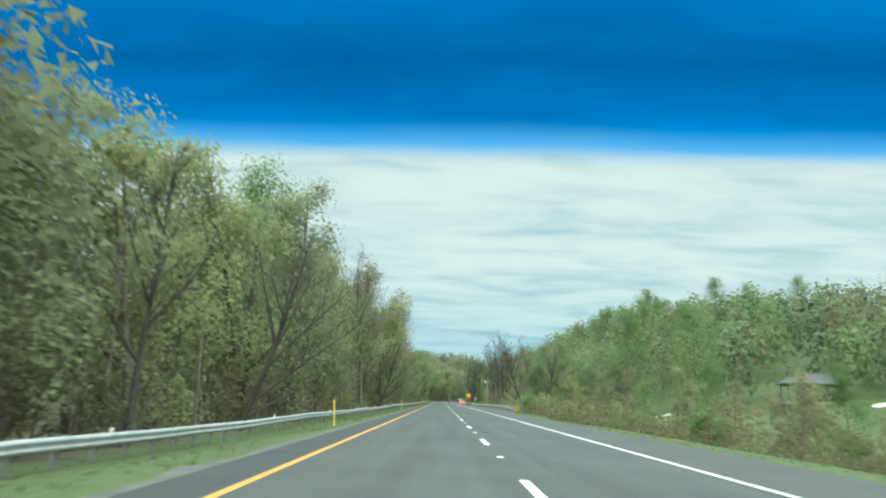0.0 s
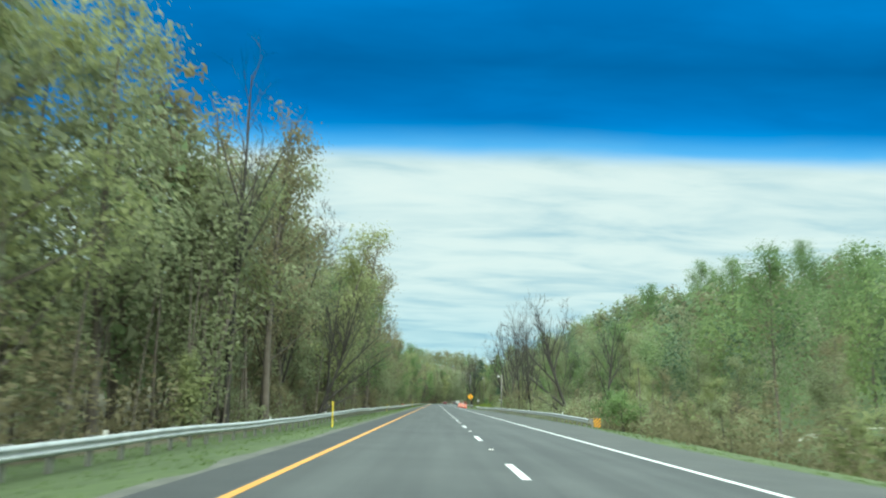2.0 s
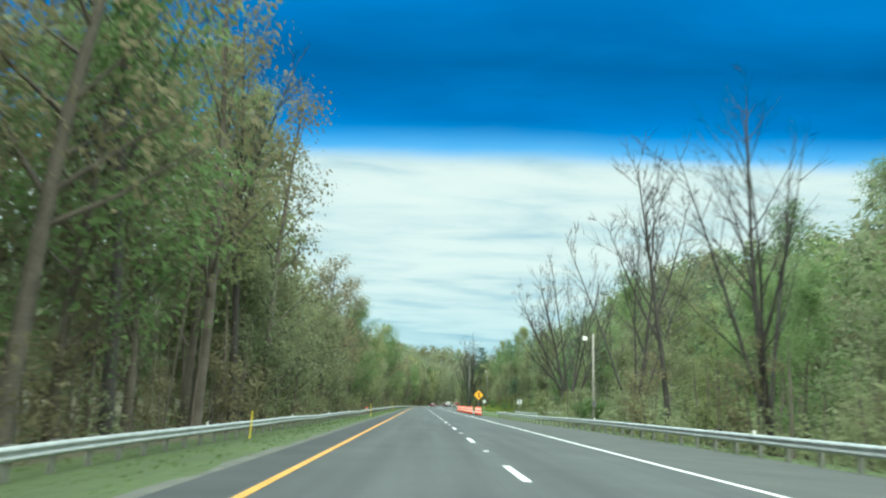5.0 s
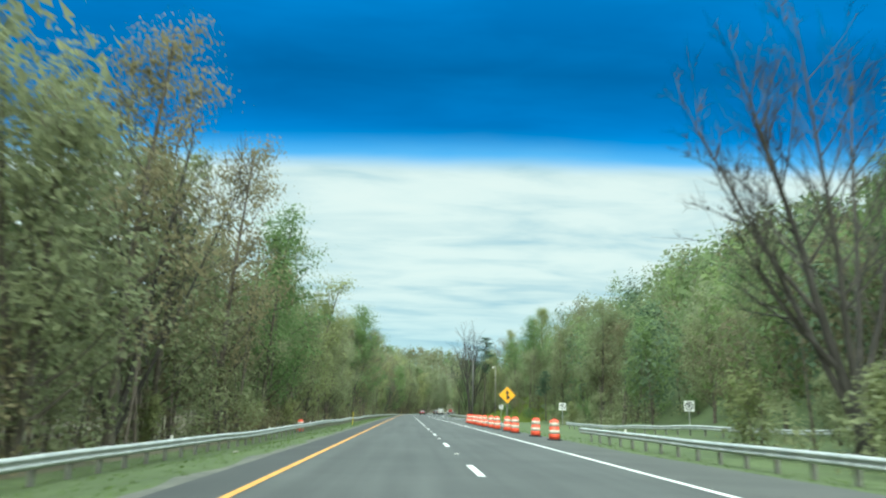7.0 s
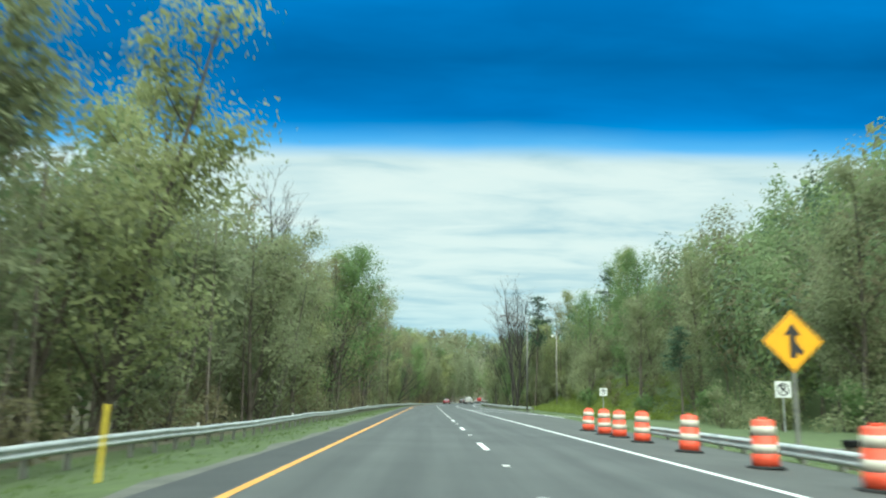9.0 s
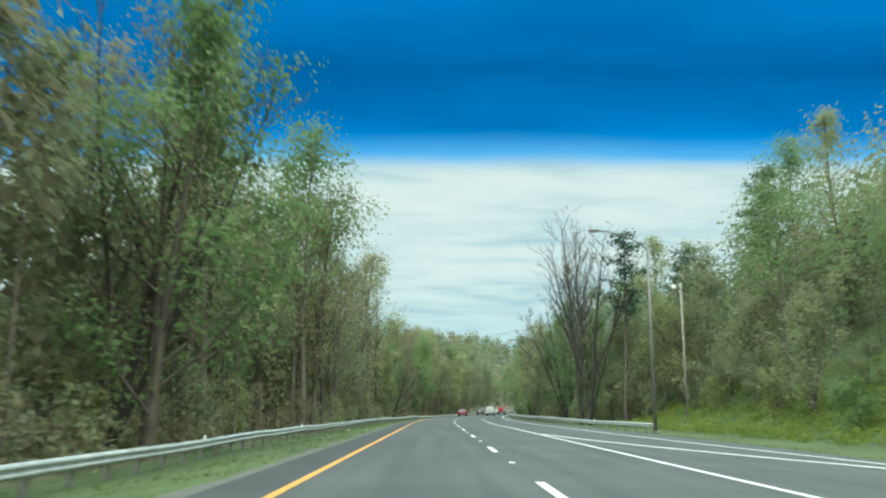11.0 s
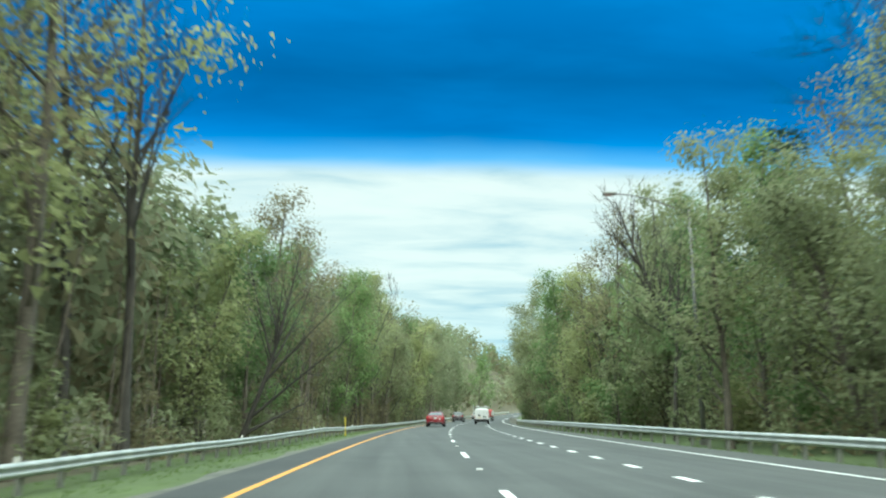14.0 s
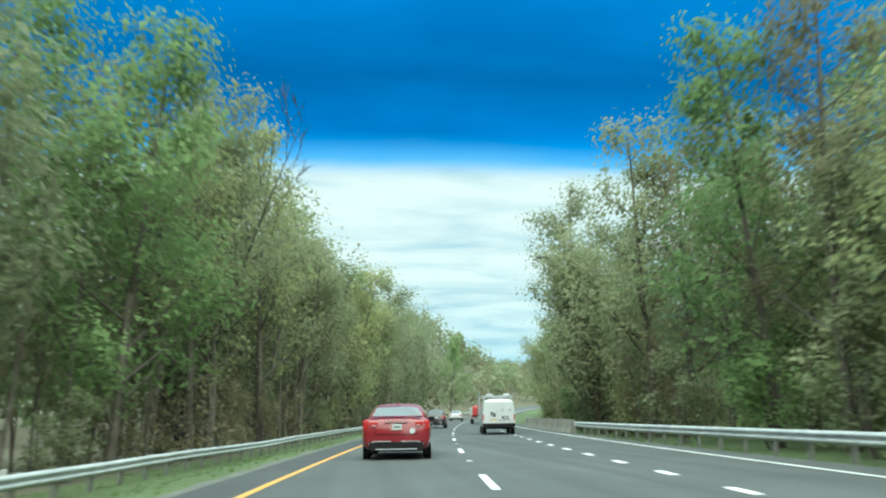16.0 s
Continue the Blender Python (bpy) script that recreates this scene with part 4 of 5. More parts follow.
far_woods("mid_woods", LEFT_MIX, 14, 110, lambda r: (r.uniform(420, 660), RAIL_LEFT - r.uniform(5, 16)), "hazy thicket of young trees on the outside of the bend", 0.60, 480, (14.0, 19.0), (2.4, 3.8), 0.40, TALL_LEFT)


def right_mid(r):
    s = r.uniform(128, 660)
    return s, mixed(WOOD_RIGHT, s) + (r.uniform(16, 34) if s > 165 else r.uniform(23, 42))


far_woods("mid_woods", FAR_MIX, 5, 390, right_mid, "hazy thicket of young trees on the hill slope", 0.50, 560, (7, 15), (2.0, 3.6), 0.42)


def right_bend(r):
    s = r.uniform(452, 650)
    return s, mixed(WOOD_RIGHT, s) + r.uniform(6.5, 15)


far_woods("mid_woods", FAR_MIX, 15, 80, right_bend, "rounded crowns massed along the inside of the bend", 0.46, 700, (10.0, 15.5), (2.8, 4.4), 0.45)


def left_edge(r):
    return r.uniform(-12, 560), RAIL_LEFT - r.uniform(2.0, 8.0)


def right_edge(r):
    s = r.uniform(110, 560)
    e = mixed(WOOD_RIGHT, s)
    return s, e + (r.uniform(4.5, 12) if s < 235 or s > 400 else (r.uniform(12, 18) + (9 if s < 288 else 0) if s < 325 else r.uniform(14, 19)))


def slope_edge(r):
    s = r.uniform(400, 580)
    return s, mixed(WOOD_RIGHT, s) + r.uniform(5, 26)


def bank(r):
    s = r.uniform(326, 392)
    return s, mixed(WOOD_RIGHT, s) + r.uniform(2.5, 12) + 3.0


def low_ground(r):
    s = r.uniform(10, 135)
    return s, mixed(WOOD_RIGHT, s) + r.uniform(3.2, 15)


brush("undergrowth", M_LEAF["olive"], 8, 200, left_edge, "olive scrub and young shoots behind the rail")
brush("undergrowth", M_LEAF["brown"], 6, 260, left_edge, "brown tangle of briars and saplings under the trees")
brush("undergrowth", M_LEAF["brown"], 10, 330, slope_edge, "olive-brown brush covering the wooded slope", 0.34, 170, (1.0, 3.6), (1.2, 2.4))
brush("bank_grass", M_BANK, 11, 900, bank, "rough yellow-green grass and weeds on the steep bank", 0.20, 60, (0.25, 0.8), (0.5, 1.0))
brush("undergrowth", M_LEAF["olive"], 7, 360, right_edge, "low green scrub at the foot of the trees", 0.30, 190, (1.0, 4.0), (1.0, 2.0))
brush("undergrowth", M_LEAF["brown"], 12, 260, low_ground, "brown weeds and thin scrub on the low wet ground", 0.28, 130, (0.8, 2.4), (1.0, 2.0))


def sapling_stems(name, seed, count, where, label, high=(6, 12)):
    """Thin upright stems that show between the leaves."""
    rng = random.Random(seed)
    verts, faces = [], []
    for _ in range(count):
        s, d = where(rng)
        base = road_at(s, d, ground_z(s, d) - 0.2)
        hh, r = rng.uniform(*high), rng.uniform(0.035, 0.11)
        pts = wander(rng, base, Vector((rng.uniform(-.09, .09), rng.uniform(-.09, .09), 1)), hh, 0.05, 0.04, 4)
        tube(verts, faces, pts, [r, r * 0.85, r * 0.68, r * 0.45, r * 0.15], 5)
    tagged(new(name, mesh_of(name, verts, faces, M_BARK, False)), label, "stems", kind="stuff")


sapling_stems("sapling_stems", 51, 900, lambda r: (r.uniform(-12, 600), RAIL_LEFT - r.uniform(2.2, 14)), "slim grey-brown stems of young trees behind the rail")
sapling_stems("sapling_stems", 52, 500, lambda r: (lambda q: (q[0], q[1] + r.uniform(0, 6)))(right_edge(r)), "slim grey-brown stems of young trees on the slope", (3, 6.5))


# ---------------------------------------------------------------- vehicles
def paint(name, colour, rough=0.28):
    m = material(name, tuple(c * 0.93 for c in colour), tuple(min(1, c * 1.05) for c in colour), 1.2, rough, 0, 25.0)
    m.node_tree.nodes["Principled BSDF"].inputs["Coat Weight"].default_value = 0.6
    m.node_tree.nodes["Principled BSDF"].inputs["Coat Roughness"].default_value = 0.08
    return m


M_RED = paint("red_car_paint", (0.20, 0.008, 0.016))
M_WHITE_CAR = paint("white_car_paint", (0.50, 0.51, 0.505))
M_DARK_CAR = paint("dark_car_paint", (0.035, 0.022, 0.030))
M_TRUCK_RED = paint("truck_red_paint", (0.38, 0.026, 0.024), 0.4)
M_GLASS = plain("car_glass", (0.035, 0.050, 0.055), 0.12)
M_RUBBER = material("tyre_rubber", (0.014, 0.014, 0.014), (0.030, 0.030, 0.030), 6.0, 0.85, 0.1, 60.0)
M_TRIM = material("black_plastic", (0.008, 0.008, 0.009), (0.016, 0.016, 0.017), 6.0, 0.7, 0.1, 80.0)
M_TRIM.node_tree.nodes["Principled BSDF"].inputs["Specular IOR Level"].default_value = 0.12
M_RUBBER.node_tree.nodes["Principled BSDF"].inputs["Specular IOR Level"].default_value = 0.15
M_RIM = plain("alloy_rim", (0.45, 0.46, 0.47), 0.3, 0.9)
M_SILVER = plain("silver_trim", (0.36, 0.37, 0.38), 0.4, 0.7)
M_LAMP_RED = plain("red_lamp_plastic", (0.36, 0.014, 0.014), 0.15, coat=0.5)
M_LAMP_LIT = plain("lit_tail_lamp", (0.34, 0.014, 0.014), 0.25, emit=0.05)
M_LAMP_CLEAR = plain("clear_lamp_plastic", (0.34, 0.20, 0.19), 0.15, coat=0.4)
M_PLATE = plain("number_plate_white", (0.46, 0.48, 0.48), 0.5)
M_INK = plain("dark_print", (0.04, 0.045, 0.05), 0.6)
M_PLATE_RED = plain("plate_red_print", (0.45, 0.08, 0.07), 0.6)
M_GOLD = plain("gold_sign_film", (0.45, 0.30, 0.06), 0.5)


def loft(sections, mat, name, flat=False):
    """Symmetric hull: each section is (y, [(x, z), ...]) from its middle bottom to its middle top."""
    verts, faces, k = [], [], None
    for y, half in sections:
        ring = [(x, z) for x, z in half] + [(-x, z) for x, z in half[::-1] if x > 1e-6]
        k = len(ring)
        verts.extend((x, y, z) for x, z in ring)
    for i in range(len(sections) - 1):
        for j in range(k):
            a, b = i * k + j, i * k + (j + 1) % k
            faces.append((a, b, b + k, a + k))
    faces.append(tuple(range(k))[::-1])
    faces.append(tuple((len(sections) - 1) * k + j for j in range(k)))
    me = mesh_of(name, verts, faces, mat, flat)
    bm = bmesh.new()
    bm.from_mesh(me)
    bmesh.ops.recalc_face_normals(bm, faces=bm.faces)
    bm.to_mesh(me)
    bm.free()
    return me


def disc_bm(r0, r1, depth, axis="X", seg=24):
    bm = bmesh.new()
    bmesh.ops.create_cone(bm, cap_ends=True, segments=seg, radius1=r0, radius2=r1, depth=depth, matrix=Matrix.Rotation(math.pi / 2, 4, "Y") if axis == "X" else Matrix.Rotation(math.pi / 2, 4, "X") if axis == "Y" else Matrix.Identity(4))
    return bm


def wheel_at(car, x, y, r, width):
    side = 1 if x > 0 else -1
    bm = disc_bm(r, r, width, seg=28)
    es = [e for e in bm.edges if len([f for f in e.link_faces if len(f.verts) > 4])]
    bmesh.ops.bevel(bm, geom=es, offset=width * 0.16, segments=3, affect="EDGES")
    wheel = part("wheel", from_bm("wheel", bm, M_RUBBER, False), car, "", Matrix.Translation((x, y, r)))
    tag = part("rim", from_bm("rim", disc_bm(r * 0.62, r * 0.55, width + 0.02, seg=20), M_RIM), wheel)
    return wheel


def quad_panel(name, pts, thick, mat, parent, label=""):
    """A panel with thickness from corner points, raised along its normal."""
    n = (pts[1] - pts[0]).cross(pts[2] - pts[0]).normalized() * thick
    k = len(pts)
    v = list(pts) + [p + n for p in pts]
    f = [tuple(range(k))[::-1], tuple(range(k, 2 * k))] + [(i, (i + 1) % k, (i + 1) % k + k, i + k) for i in range(k)]
    return part(name, mesh_of(name, v, f, mat), parent, label)


def sedan(name, label, body_mat, s, d, width=1.86, high=1.48, length=4.63, lit=True, spoiler=True, estate=False, category="car"):
    car = tagged(new(name), label, category, "cars in traffic")
    w = width / 2
    hb = high * (0.735 if spoiler else 0.70)           # shoulder height at the tail
    low = 0.27
    def sec(y, k, zlow, ztop, crown=0.02, tuck=0.93):
        ww = w * k
        return (y, [(0, zlow), (ww * 0.86, zlow), (ww * tuck, zlow + 0.07), (ww, zlow + 0.26), (ww * 0.995, ztop - 0.26), (ww * 0.965, ztop - 0.10), (ww * 0.88, ztop - 0.025), (ww * 0.5, ztop + crown * 0.6), (0, ztop + crown)])
    body = part("body", loft([sec(0.0, 0.86, 0.40, hb - 0.10), sec(0.06, 0.95, 0.33, hb - 0.02), sec(0.22, 0.985, low, hb + 0.015), sec(0.7, 1.0, low - 0.03, hb),
                 sec(1.3, 1.0, low - 0.05, hb - 0.02), sec(2.4, 1.0, low - 0.05, hb - 0.05), sec(3.2, 0.99, low - 0.04, hb - 0.08), sec(3.9, 0.97, low - 0.02, hb - 0.14), sec(4.4, 0.90, low + 0.02, hb - 0.27), sec(length, 0.74, low + 0.12, hb - 0.38)], body_mat, "body"), car)
    # cabin: (y, width factor at shoulder, width factor at roof, roof height)
    t0 = 0.05 if estate else 0.42
    def cab(y, zt, k=0.70, kb=0.92):
        z0 = hb - 0.08
        return (y, [(0, z0), (w * kb, z0), (w * (kb * 0.55 + k * 0.45), z0 + (zt - z0) * 0.55), (w * (k + 0.03), z0 + (zt - z0) * 0.86), (w * k * 0.86, zt - 0.012), (w * k * 0.5, zt + 0.01), (0, zt + 0.016)])
    rows = [cab(t0, hb - 0.05, 0.78, 0.84), cab(t0 + 0.62 if not estate else t0 + 0.30, high - 0.10, 0.66), cab(t0 + 1.0, high - 0.02, 0.665), cab(2.1, high, 0.68), cab(2.6, high - 0.06, 0.68), cab(3.45, hb - 0.07, 0.76, 0.86)]
    cabin = part("cabin", loft(rows, body_mat, "cabin"), car)
    # panes stand a little proud of the cabin
    zr0, zr1 = hb + 0.02, high - 0.125
    y0, y1 = t0 + 0.055, (t0 + 0.555 if not estate else t0 + 0.27)
    V = Vector
    quad_panel("rear_window", [V((-w * 0.74, y0 - 0.02, zr0)), V((w * 0.74, y0 - 0.02, zr0)), V((w * 0.62, y1, zr1)), V((w * 0.30, y1 + 0.01, zr1 + 0.035)), V((-w * 0.30, y1 + 0.01, zr1 + 0.035)), V((-w * 0.62, y1, zr1))], 0.02, M_GLASS, car, "sloping rear window")
    for sx in (-1, 1):
        a = [V((sx * w * 0.905, t0 + 0.75, hb)), V((sx * w * 0.905, 3.0, hb)), V((sx * w * 0.72, 2.45, high - 0.13)), V((sx * w * 0.715, t0 + 1.15, high - 0.10))]
        quad_panel("side_window", a if sx > 0 else a[::-1], 0.012, M_GLASS, car)
    quad_panel("windscreen", [V((w * 0.74, 3.40, hb - 0.02)), V((-w * 0.74, 3.40, hb - 0.02)), V((-w * 0.60, 2.66, high - 0.10)), V((w * 0.60, 2.66, high - 0.10))], 0.02, M_GLASS, car)
    if spoiler:
        part("boot_lip", from_bm("boot_lip", box_bm(w * 1.56, 0.13, 0.028, 0, 0.10, hb + 0.045, 0.012), body_mat), car, "raised boot lip spoiler")
    # tail lamps: a tall outer block and a tongue towards the plate
    for sx in (-1, 1):
        lamp = part("tail_lamp", from_bm("tail_lamp", box_bm(0.17, 0.16, 0.27, sx * w * 0.872, 0.085, hb - 0.185, 0.05), M_LAMP_LIT if lit else M_LAMP_RED), car, "glowing red tail lamp" if lit else "red tail lamp")
        part("inner_lens", from_bm("inner_lens", box_bm(0.22, 0.05, 0.11, sx * w * 0.66, 0.012, hb - 0.15, 0.02), M_LAMP_RED), lamp)
        part("reverse_lens", from_bm("reverse_lens", box_bm(0.10, 0.04, 0.05, sx * w * 0.64, -0.006, hb - 0.20, 0.01), M_LAMP_CLEAR), lamp)
        part("wing_mirror", from_bm("wing_mirror", box_bm(0.18, 0.10, 0.12, sx * (w + 0.03), 2.85, hb - 0.02, 0.04), M_TRIM), car)
        for yy in (0.92, 3.68):
            wheel_at(car, sx * (w - 0.115), yy, 0.33, 0.225)
            bm = disc_bm(0.385, 0.385, 0.06, seg=26)
            part("wheel_arch", from_bm("wheel_arch", bm, M_TRIM), car, "", Matrix.Translation((sx * (w - 0.028), yy, 0.33)))
    # bumper: dark insert with a silver bow, exhaust line
    lower = part("lower_bumper", from_bm("lower_bumper", box_bm(w * 1.56, 0.18, 0.26, 0, 0.060, 0.345, 0.05), M_TRIM), car, "black lower bumper insert")
    part("skid_strip", from_bm("skid_strip", box_bm(w * 1.20, 0.05, 0.028, 0, -0.03, 0.275, 0.01), M_SILVER), lower, "silver strip")
    for sx in (-1, 1):
        part("bumper_bow", from_bm("bumper_bow", box_bm(w * 0.50, 0.04, 0.024, sx * w * 0.40, -0.034, 0.478, 0.010), M_SILVER), lower)
        quad_panel("bumper_bow", [V((sx * w * 0.62, -0.035, 0.465)), V((sx * w * 0.62, -0.035, 0.495)), V((sx * w * 0.80, -0.005, 0.43)), V((sx * w * 0.80, -0.005, 0.40))][::sx], 0.02, M_SILVER, lower)
    # shut lines of the boot lid and the bumper seam
    if spoiler:
        for sx in (-1, 1):
            part("lid_gap", from_bm("lid_gap", box_bm(0.012, 0.02, 0.20, sx * w * 0.60, 0.000, hb - 0.33), M_TRIM), car)
        part("lid_gap", from_bm("lid_gap", box_bm(w * 1.20, 0.02, 0.012, 0, -0.002, hb - 0.43), M_TRIM), car)
        # dark strip imitating the shade in the boot lid's plate recess
        part("plate_recess", from_bm("plate_recess", box_bm(0.60, 0.02, 0.030, 0, -0.004, hb - 0.135, 0.008), M_TRIM), car, "dark strip for the recess shade above the number plate")
    # plate with bars in place of its characters, small letter row, sticker
    plate = part("number_plate", from_bm("number_plate", box_bm(0.31, 0.02, 0.155, 0, -0.012, hb - 0.235, 0.008), M_PLATE), car, "white number plate")
    part("plate_bar", from_bm("plate_bar", box_bm(0.17, 0.006, 0.035, 0.025, -0.025, hb - 0.235), M_INK), plate)
    part("plate_bar", from_bm("plate_bar", box_bm(0.035, 0.006, 0.12, -0.125, -0.025, hb - 0.235), M_PLATE_RED), plate)
    if spoiler:
        for q in range(5):
            part("badge_bar", from_bm("badge_bar", box_bm(0.055, 0.012, 0.026, -0.27 + 0.135 * q, -0.004, hb - 0.062), M_SILVER), car)
        part("round_sticker", from_bm("round_sticker", disc_bm(0.07, 0.07, 0.008, "Y", 24), M_PLATE), car, "round white sticker", Matrix.Translation((w * 0.47, -0.008, hb - 0.34)))
        part("roof_fin", loft([(1.05, [(0, high - 0.02), (0.03, high - 0.02), (0, high + 0.055)]), (1.28, [(0, high - 0.02), (0.012, high - 0.02), (0, high + 0.005)])], body_mat, "roof_fin"), car)
    car.matrix_basis = Matrix.Translation(road_at(s, d, 0.006)) @ pose(0, 0, 0, 0, 0, road_turn(s))
    return car


def work_van(s, d):
    van = tagged(new("van"), "white work van with a ladder rack on its roof", "van")
    w = 1.0
    def sec(y, k, zlow, ztop):
        return (y, [(0, zlow), (w * k * 0.92, zlow), (w * k, zlow + 0.10), (w * k, 1.05), (w * k * 0.955, 1.55), (w * k * 0.88, ztop - 0.17), (w * k * 0.78, ztop - 0.05), (w * k * 0.5, ztop), (0, ztop + 0.015)])
    part("body", loft([sec(0.0, 0.955, 0.52, 1.99), sec(0.05, 0.985, 0.48, 2.04), sec(0.4, 1.0, 0.42, 2.07), sec(3.6, 1.0, 0.40, 2.08), sec(4.05, 0.99, 0.40, 1.98),
                       (4.6, [(0, 0.40), (0.90, 0.40), (0.98, 0.5), (0.98, 0.95), (0.90, 1.15), (0.78, 1.28), (0.6, 1.32), (0.4, 1.34), (0, 1.35)]),
                       (5.5, [(0, 0.45), (0.80, 0.45), (0.88, 0.55), (0.88, 0.80), (0.85, 0.92), (0.75, 1.00), (0.6, 1.03), (0.4, 1.05), (0, 1.06)])], M_WHITE_CAR, "body"), van)
    for sx in (-1, 1):
        door = part("rear_door", from_bm("rear_door", box_bm(0.86, 0.03, 1.26, sx * 0.437, -0.012, 1.28, 0.012), M_WHITE_CAR), van, "white rear door without a window")
        part("tail_lamp", from_bm("tail_lamp", box_bm(0.075, 0.07, 0.34, sx * 0.925, 0.02, 1.00, 0.015), M_LAMP_RED), van, "red tail lamp")
        part("hinge", from_bm("hinge", box_bm(0.05, 0.03, 0.08, sx * 0.84, -0.035, 1.55, 0.01), M_WHITE_CAR), door)
        for yy in (0.95, 4.45):
            wheel_at(van, sx * 0.86, yy, 0.37, 0.24)
    part("bumper", from_bm("bumper", box_bm(1.92, 0.22, 0.19, 0, -0.03, 0.56, 0.04), M_TRIM), van, "black step bumper")
    part("under_tray", from_bm("under_tray", box_bm(1.5, 4.6, 0.12, 0, 2.6, 0.38), M_TRIM), van)
    plate = part("number_plate", from_bm("number_plate", box_bm(0.40, 0.02, 0.17, 0.38, -0.035, 0.98, 0.01), M_TRIM), van, "dark plate recess")
    part("plate_bar", from_bm("plate_bar", box_bm(0.24, 0.008, 0.08, 0.40, -0.048, 0.98), M_PLATE), plate)
    for x, z, bw, bh in ((-0.44, 1.20, 0.09, 0.26), (-0.36, 1.24, 0.10, 0.10), (-0.27, 1.13, 0.16, 0.22)):
        part("logo_shape", from_bm("logo_shape", box_bm(bw, 0.008, bh, x, -0.031, z), M_INK), van)
    part("logo_shape", from_bm("logo_shape", box_bm(0.44, 0.008, 0.07, -0.33, -0.031, 0.86), M_GOLD), van)
    for x, bw in ((0.08, 0.20), (0.34, 0.24), (0.62, 0.12)):
        part("lettering_bar", from_bm("lettering_bar", box_bm(bw, 0.008, 0.045, x, -0.031, 0.82), M_INK), van)
    for x in (0.22, 0.66):
        part("door_emblem", from_bm("door_emblem", disc_bm(0.085, 0.085, 0.01, "Y", 16), M_SILVER), van, "", Matrix.Translation((x, -0.03, 1.42)))
    rack = part("roof_rack", from_bm("roof_rack", box_bm(1.98, 0.06, 0.05, 0, 0.45, 2.26, 0.01), M_SILVER), van, "metal ladder rack")
    for y in (1.7, 3.0):
        part("cross_bar", from_bm("cross_bar", box_bm(1.90, 0.05, 0.05, 0, y, 2.24, 0.01), M_SILVER), rack)
    for sx in (-1, 1):
        for y in (0.45, 1.7, 3.0):
            part("rack_foot", from_bm("rack_foot", box_bm(0.05, 0.06, 0.22, sx * 0.80, y, 2.13, 0.01), M_SILVER), rack)
    for x in (-0.52, 0.52):
        part("rack_roller", from_bm("rack_roller", box_bm(0.40, 0.16, 0.13, x, 0.40, 2.33, 0.04), M_WHITE_CAR), rack)
    ladder = part("ladder", from_bm("ladder", box_bm(0.06, 2.9, 0.05, -1.13, 1.7, 2.30, 0.01), M_SILVER), van, "aluminium ladder on the side of the rack")
    for z in (1.25, 1.75):
        part("ladder_rail", from_bm("ladder_rail", box_bm(0.05, 2.9, 0.07, -1.14, 1.7, z, 0.01), M_SILVER), ladder)
    for y in (0.32, 0.9, 1.5, 2.1, 2.7):
        part("ladder_rung", from_bm("ladder_rung", box_bm(0.04, 0.05, 1.40, -1.14, y, 1.62, 0.008), M_SILVER), ladder)
    part("ladder_drop_arm", from_bm("ladder_drop_arm", box_bm(0.07, 0.07, 1.60, -1.12, 0.12, 1.70, 0.015), M_SILVER), ladder)
    van.matrix_basis = Matrix.Translation(road_at(s, d, 0.006)) @ pose(0, 0, 0, 0, 0, road_turn(s))
    return van


def utility_truck(s, d):
    truck = tagged(new("truck"), "red utility truck with grey side boxes", "truck")
    part("load_body", from_bm("load_body", box_bm(1.55, 3.0, 0.95, 0, 1.6, 1.42, 0.03), M_TRUCK_RED), truck)
    part("tailgate", from_bm("tailgate", box_bm(1.50, 0.06, 0.90, 0, 0.05, 1.42, 0.02), M_TRUCK_RED), truck, "red tailgate")
    for sx in (-1, 1):
        part("side_box", from_bm("side_box", box_bm(0.34, 2.9, 0.85, sx * 0.95, 1.6, 1.40, 0.02), M_STEEL), truck, "grey steel side box")
        part("tail_lamp", from_bm("tail_lamp", box_bm(0.16, 0.05, 0.12, sx * 0.85, 0.10, 0.80, 0.02), M_LAMP_RED), truck)
        for yy in (1.0, 4.6):
            wheel_at(truck, sx * 0.88, yy, 0.42, 0.30)
    part("bumper", from_bm("bumper", box_bm(2.1, 0.14, 0.20, 0, 0.0, 0.66, 0.03), M_POST), truck)
    part("frame", from_bm("frame", box_bm(0.9, 5.2, 0.22, 0, 2.7, 0.78), M_TRIM), truck)
    cab = part("cab", loft([(3.2, [(0, 0.7), (0.95, 0.7), (0.98, 1.3), (0.80, 2.05), (0, 2.12)]), (4.6, [(0, 0.6), (0.95, 0.6), (0.98, 1.3), (0.78, 2.02), (0, 2.10)]), (5.0, [(0, 0.6), (0.95, 0.6), (0.96, 1.25), (0.80, 1.38), (0, 1.42)]), (5.9, [(0, 0.6), (0.90, 0.6), (0.92, 1.10), (0.75, 1.22), (0, 1.25)])], M_TRUCK_RED, "cab"), truck)
    quad_panel("rear_window", [Vector((-0.68, 3.19, 1.42)), Vector((0.68, 3.19, 1.42)), Vector((0.62, 3.19, 1.92)), Vector((-0.62, 3.19, 1.92))], 0.02, M_GLASS, cab)
    truck.matrix_basis = Matrix.Translation(road_at(s, d, 0.006)) @ pose(0, 0, 0, 0, 0, road_turn(s))
    return truck


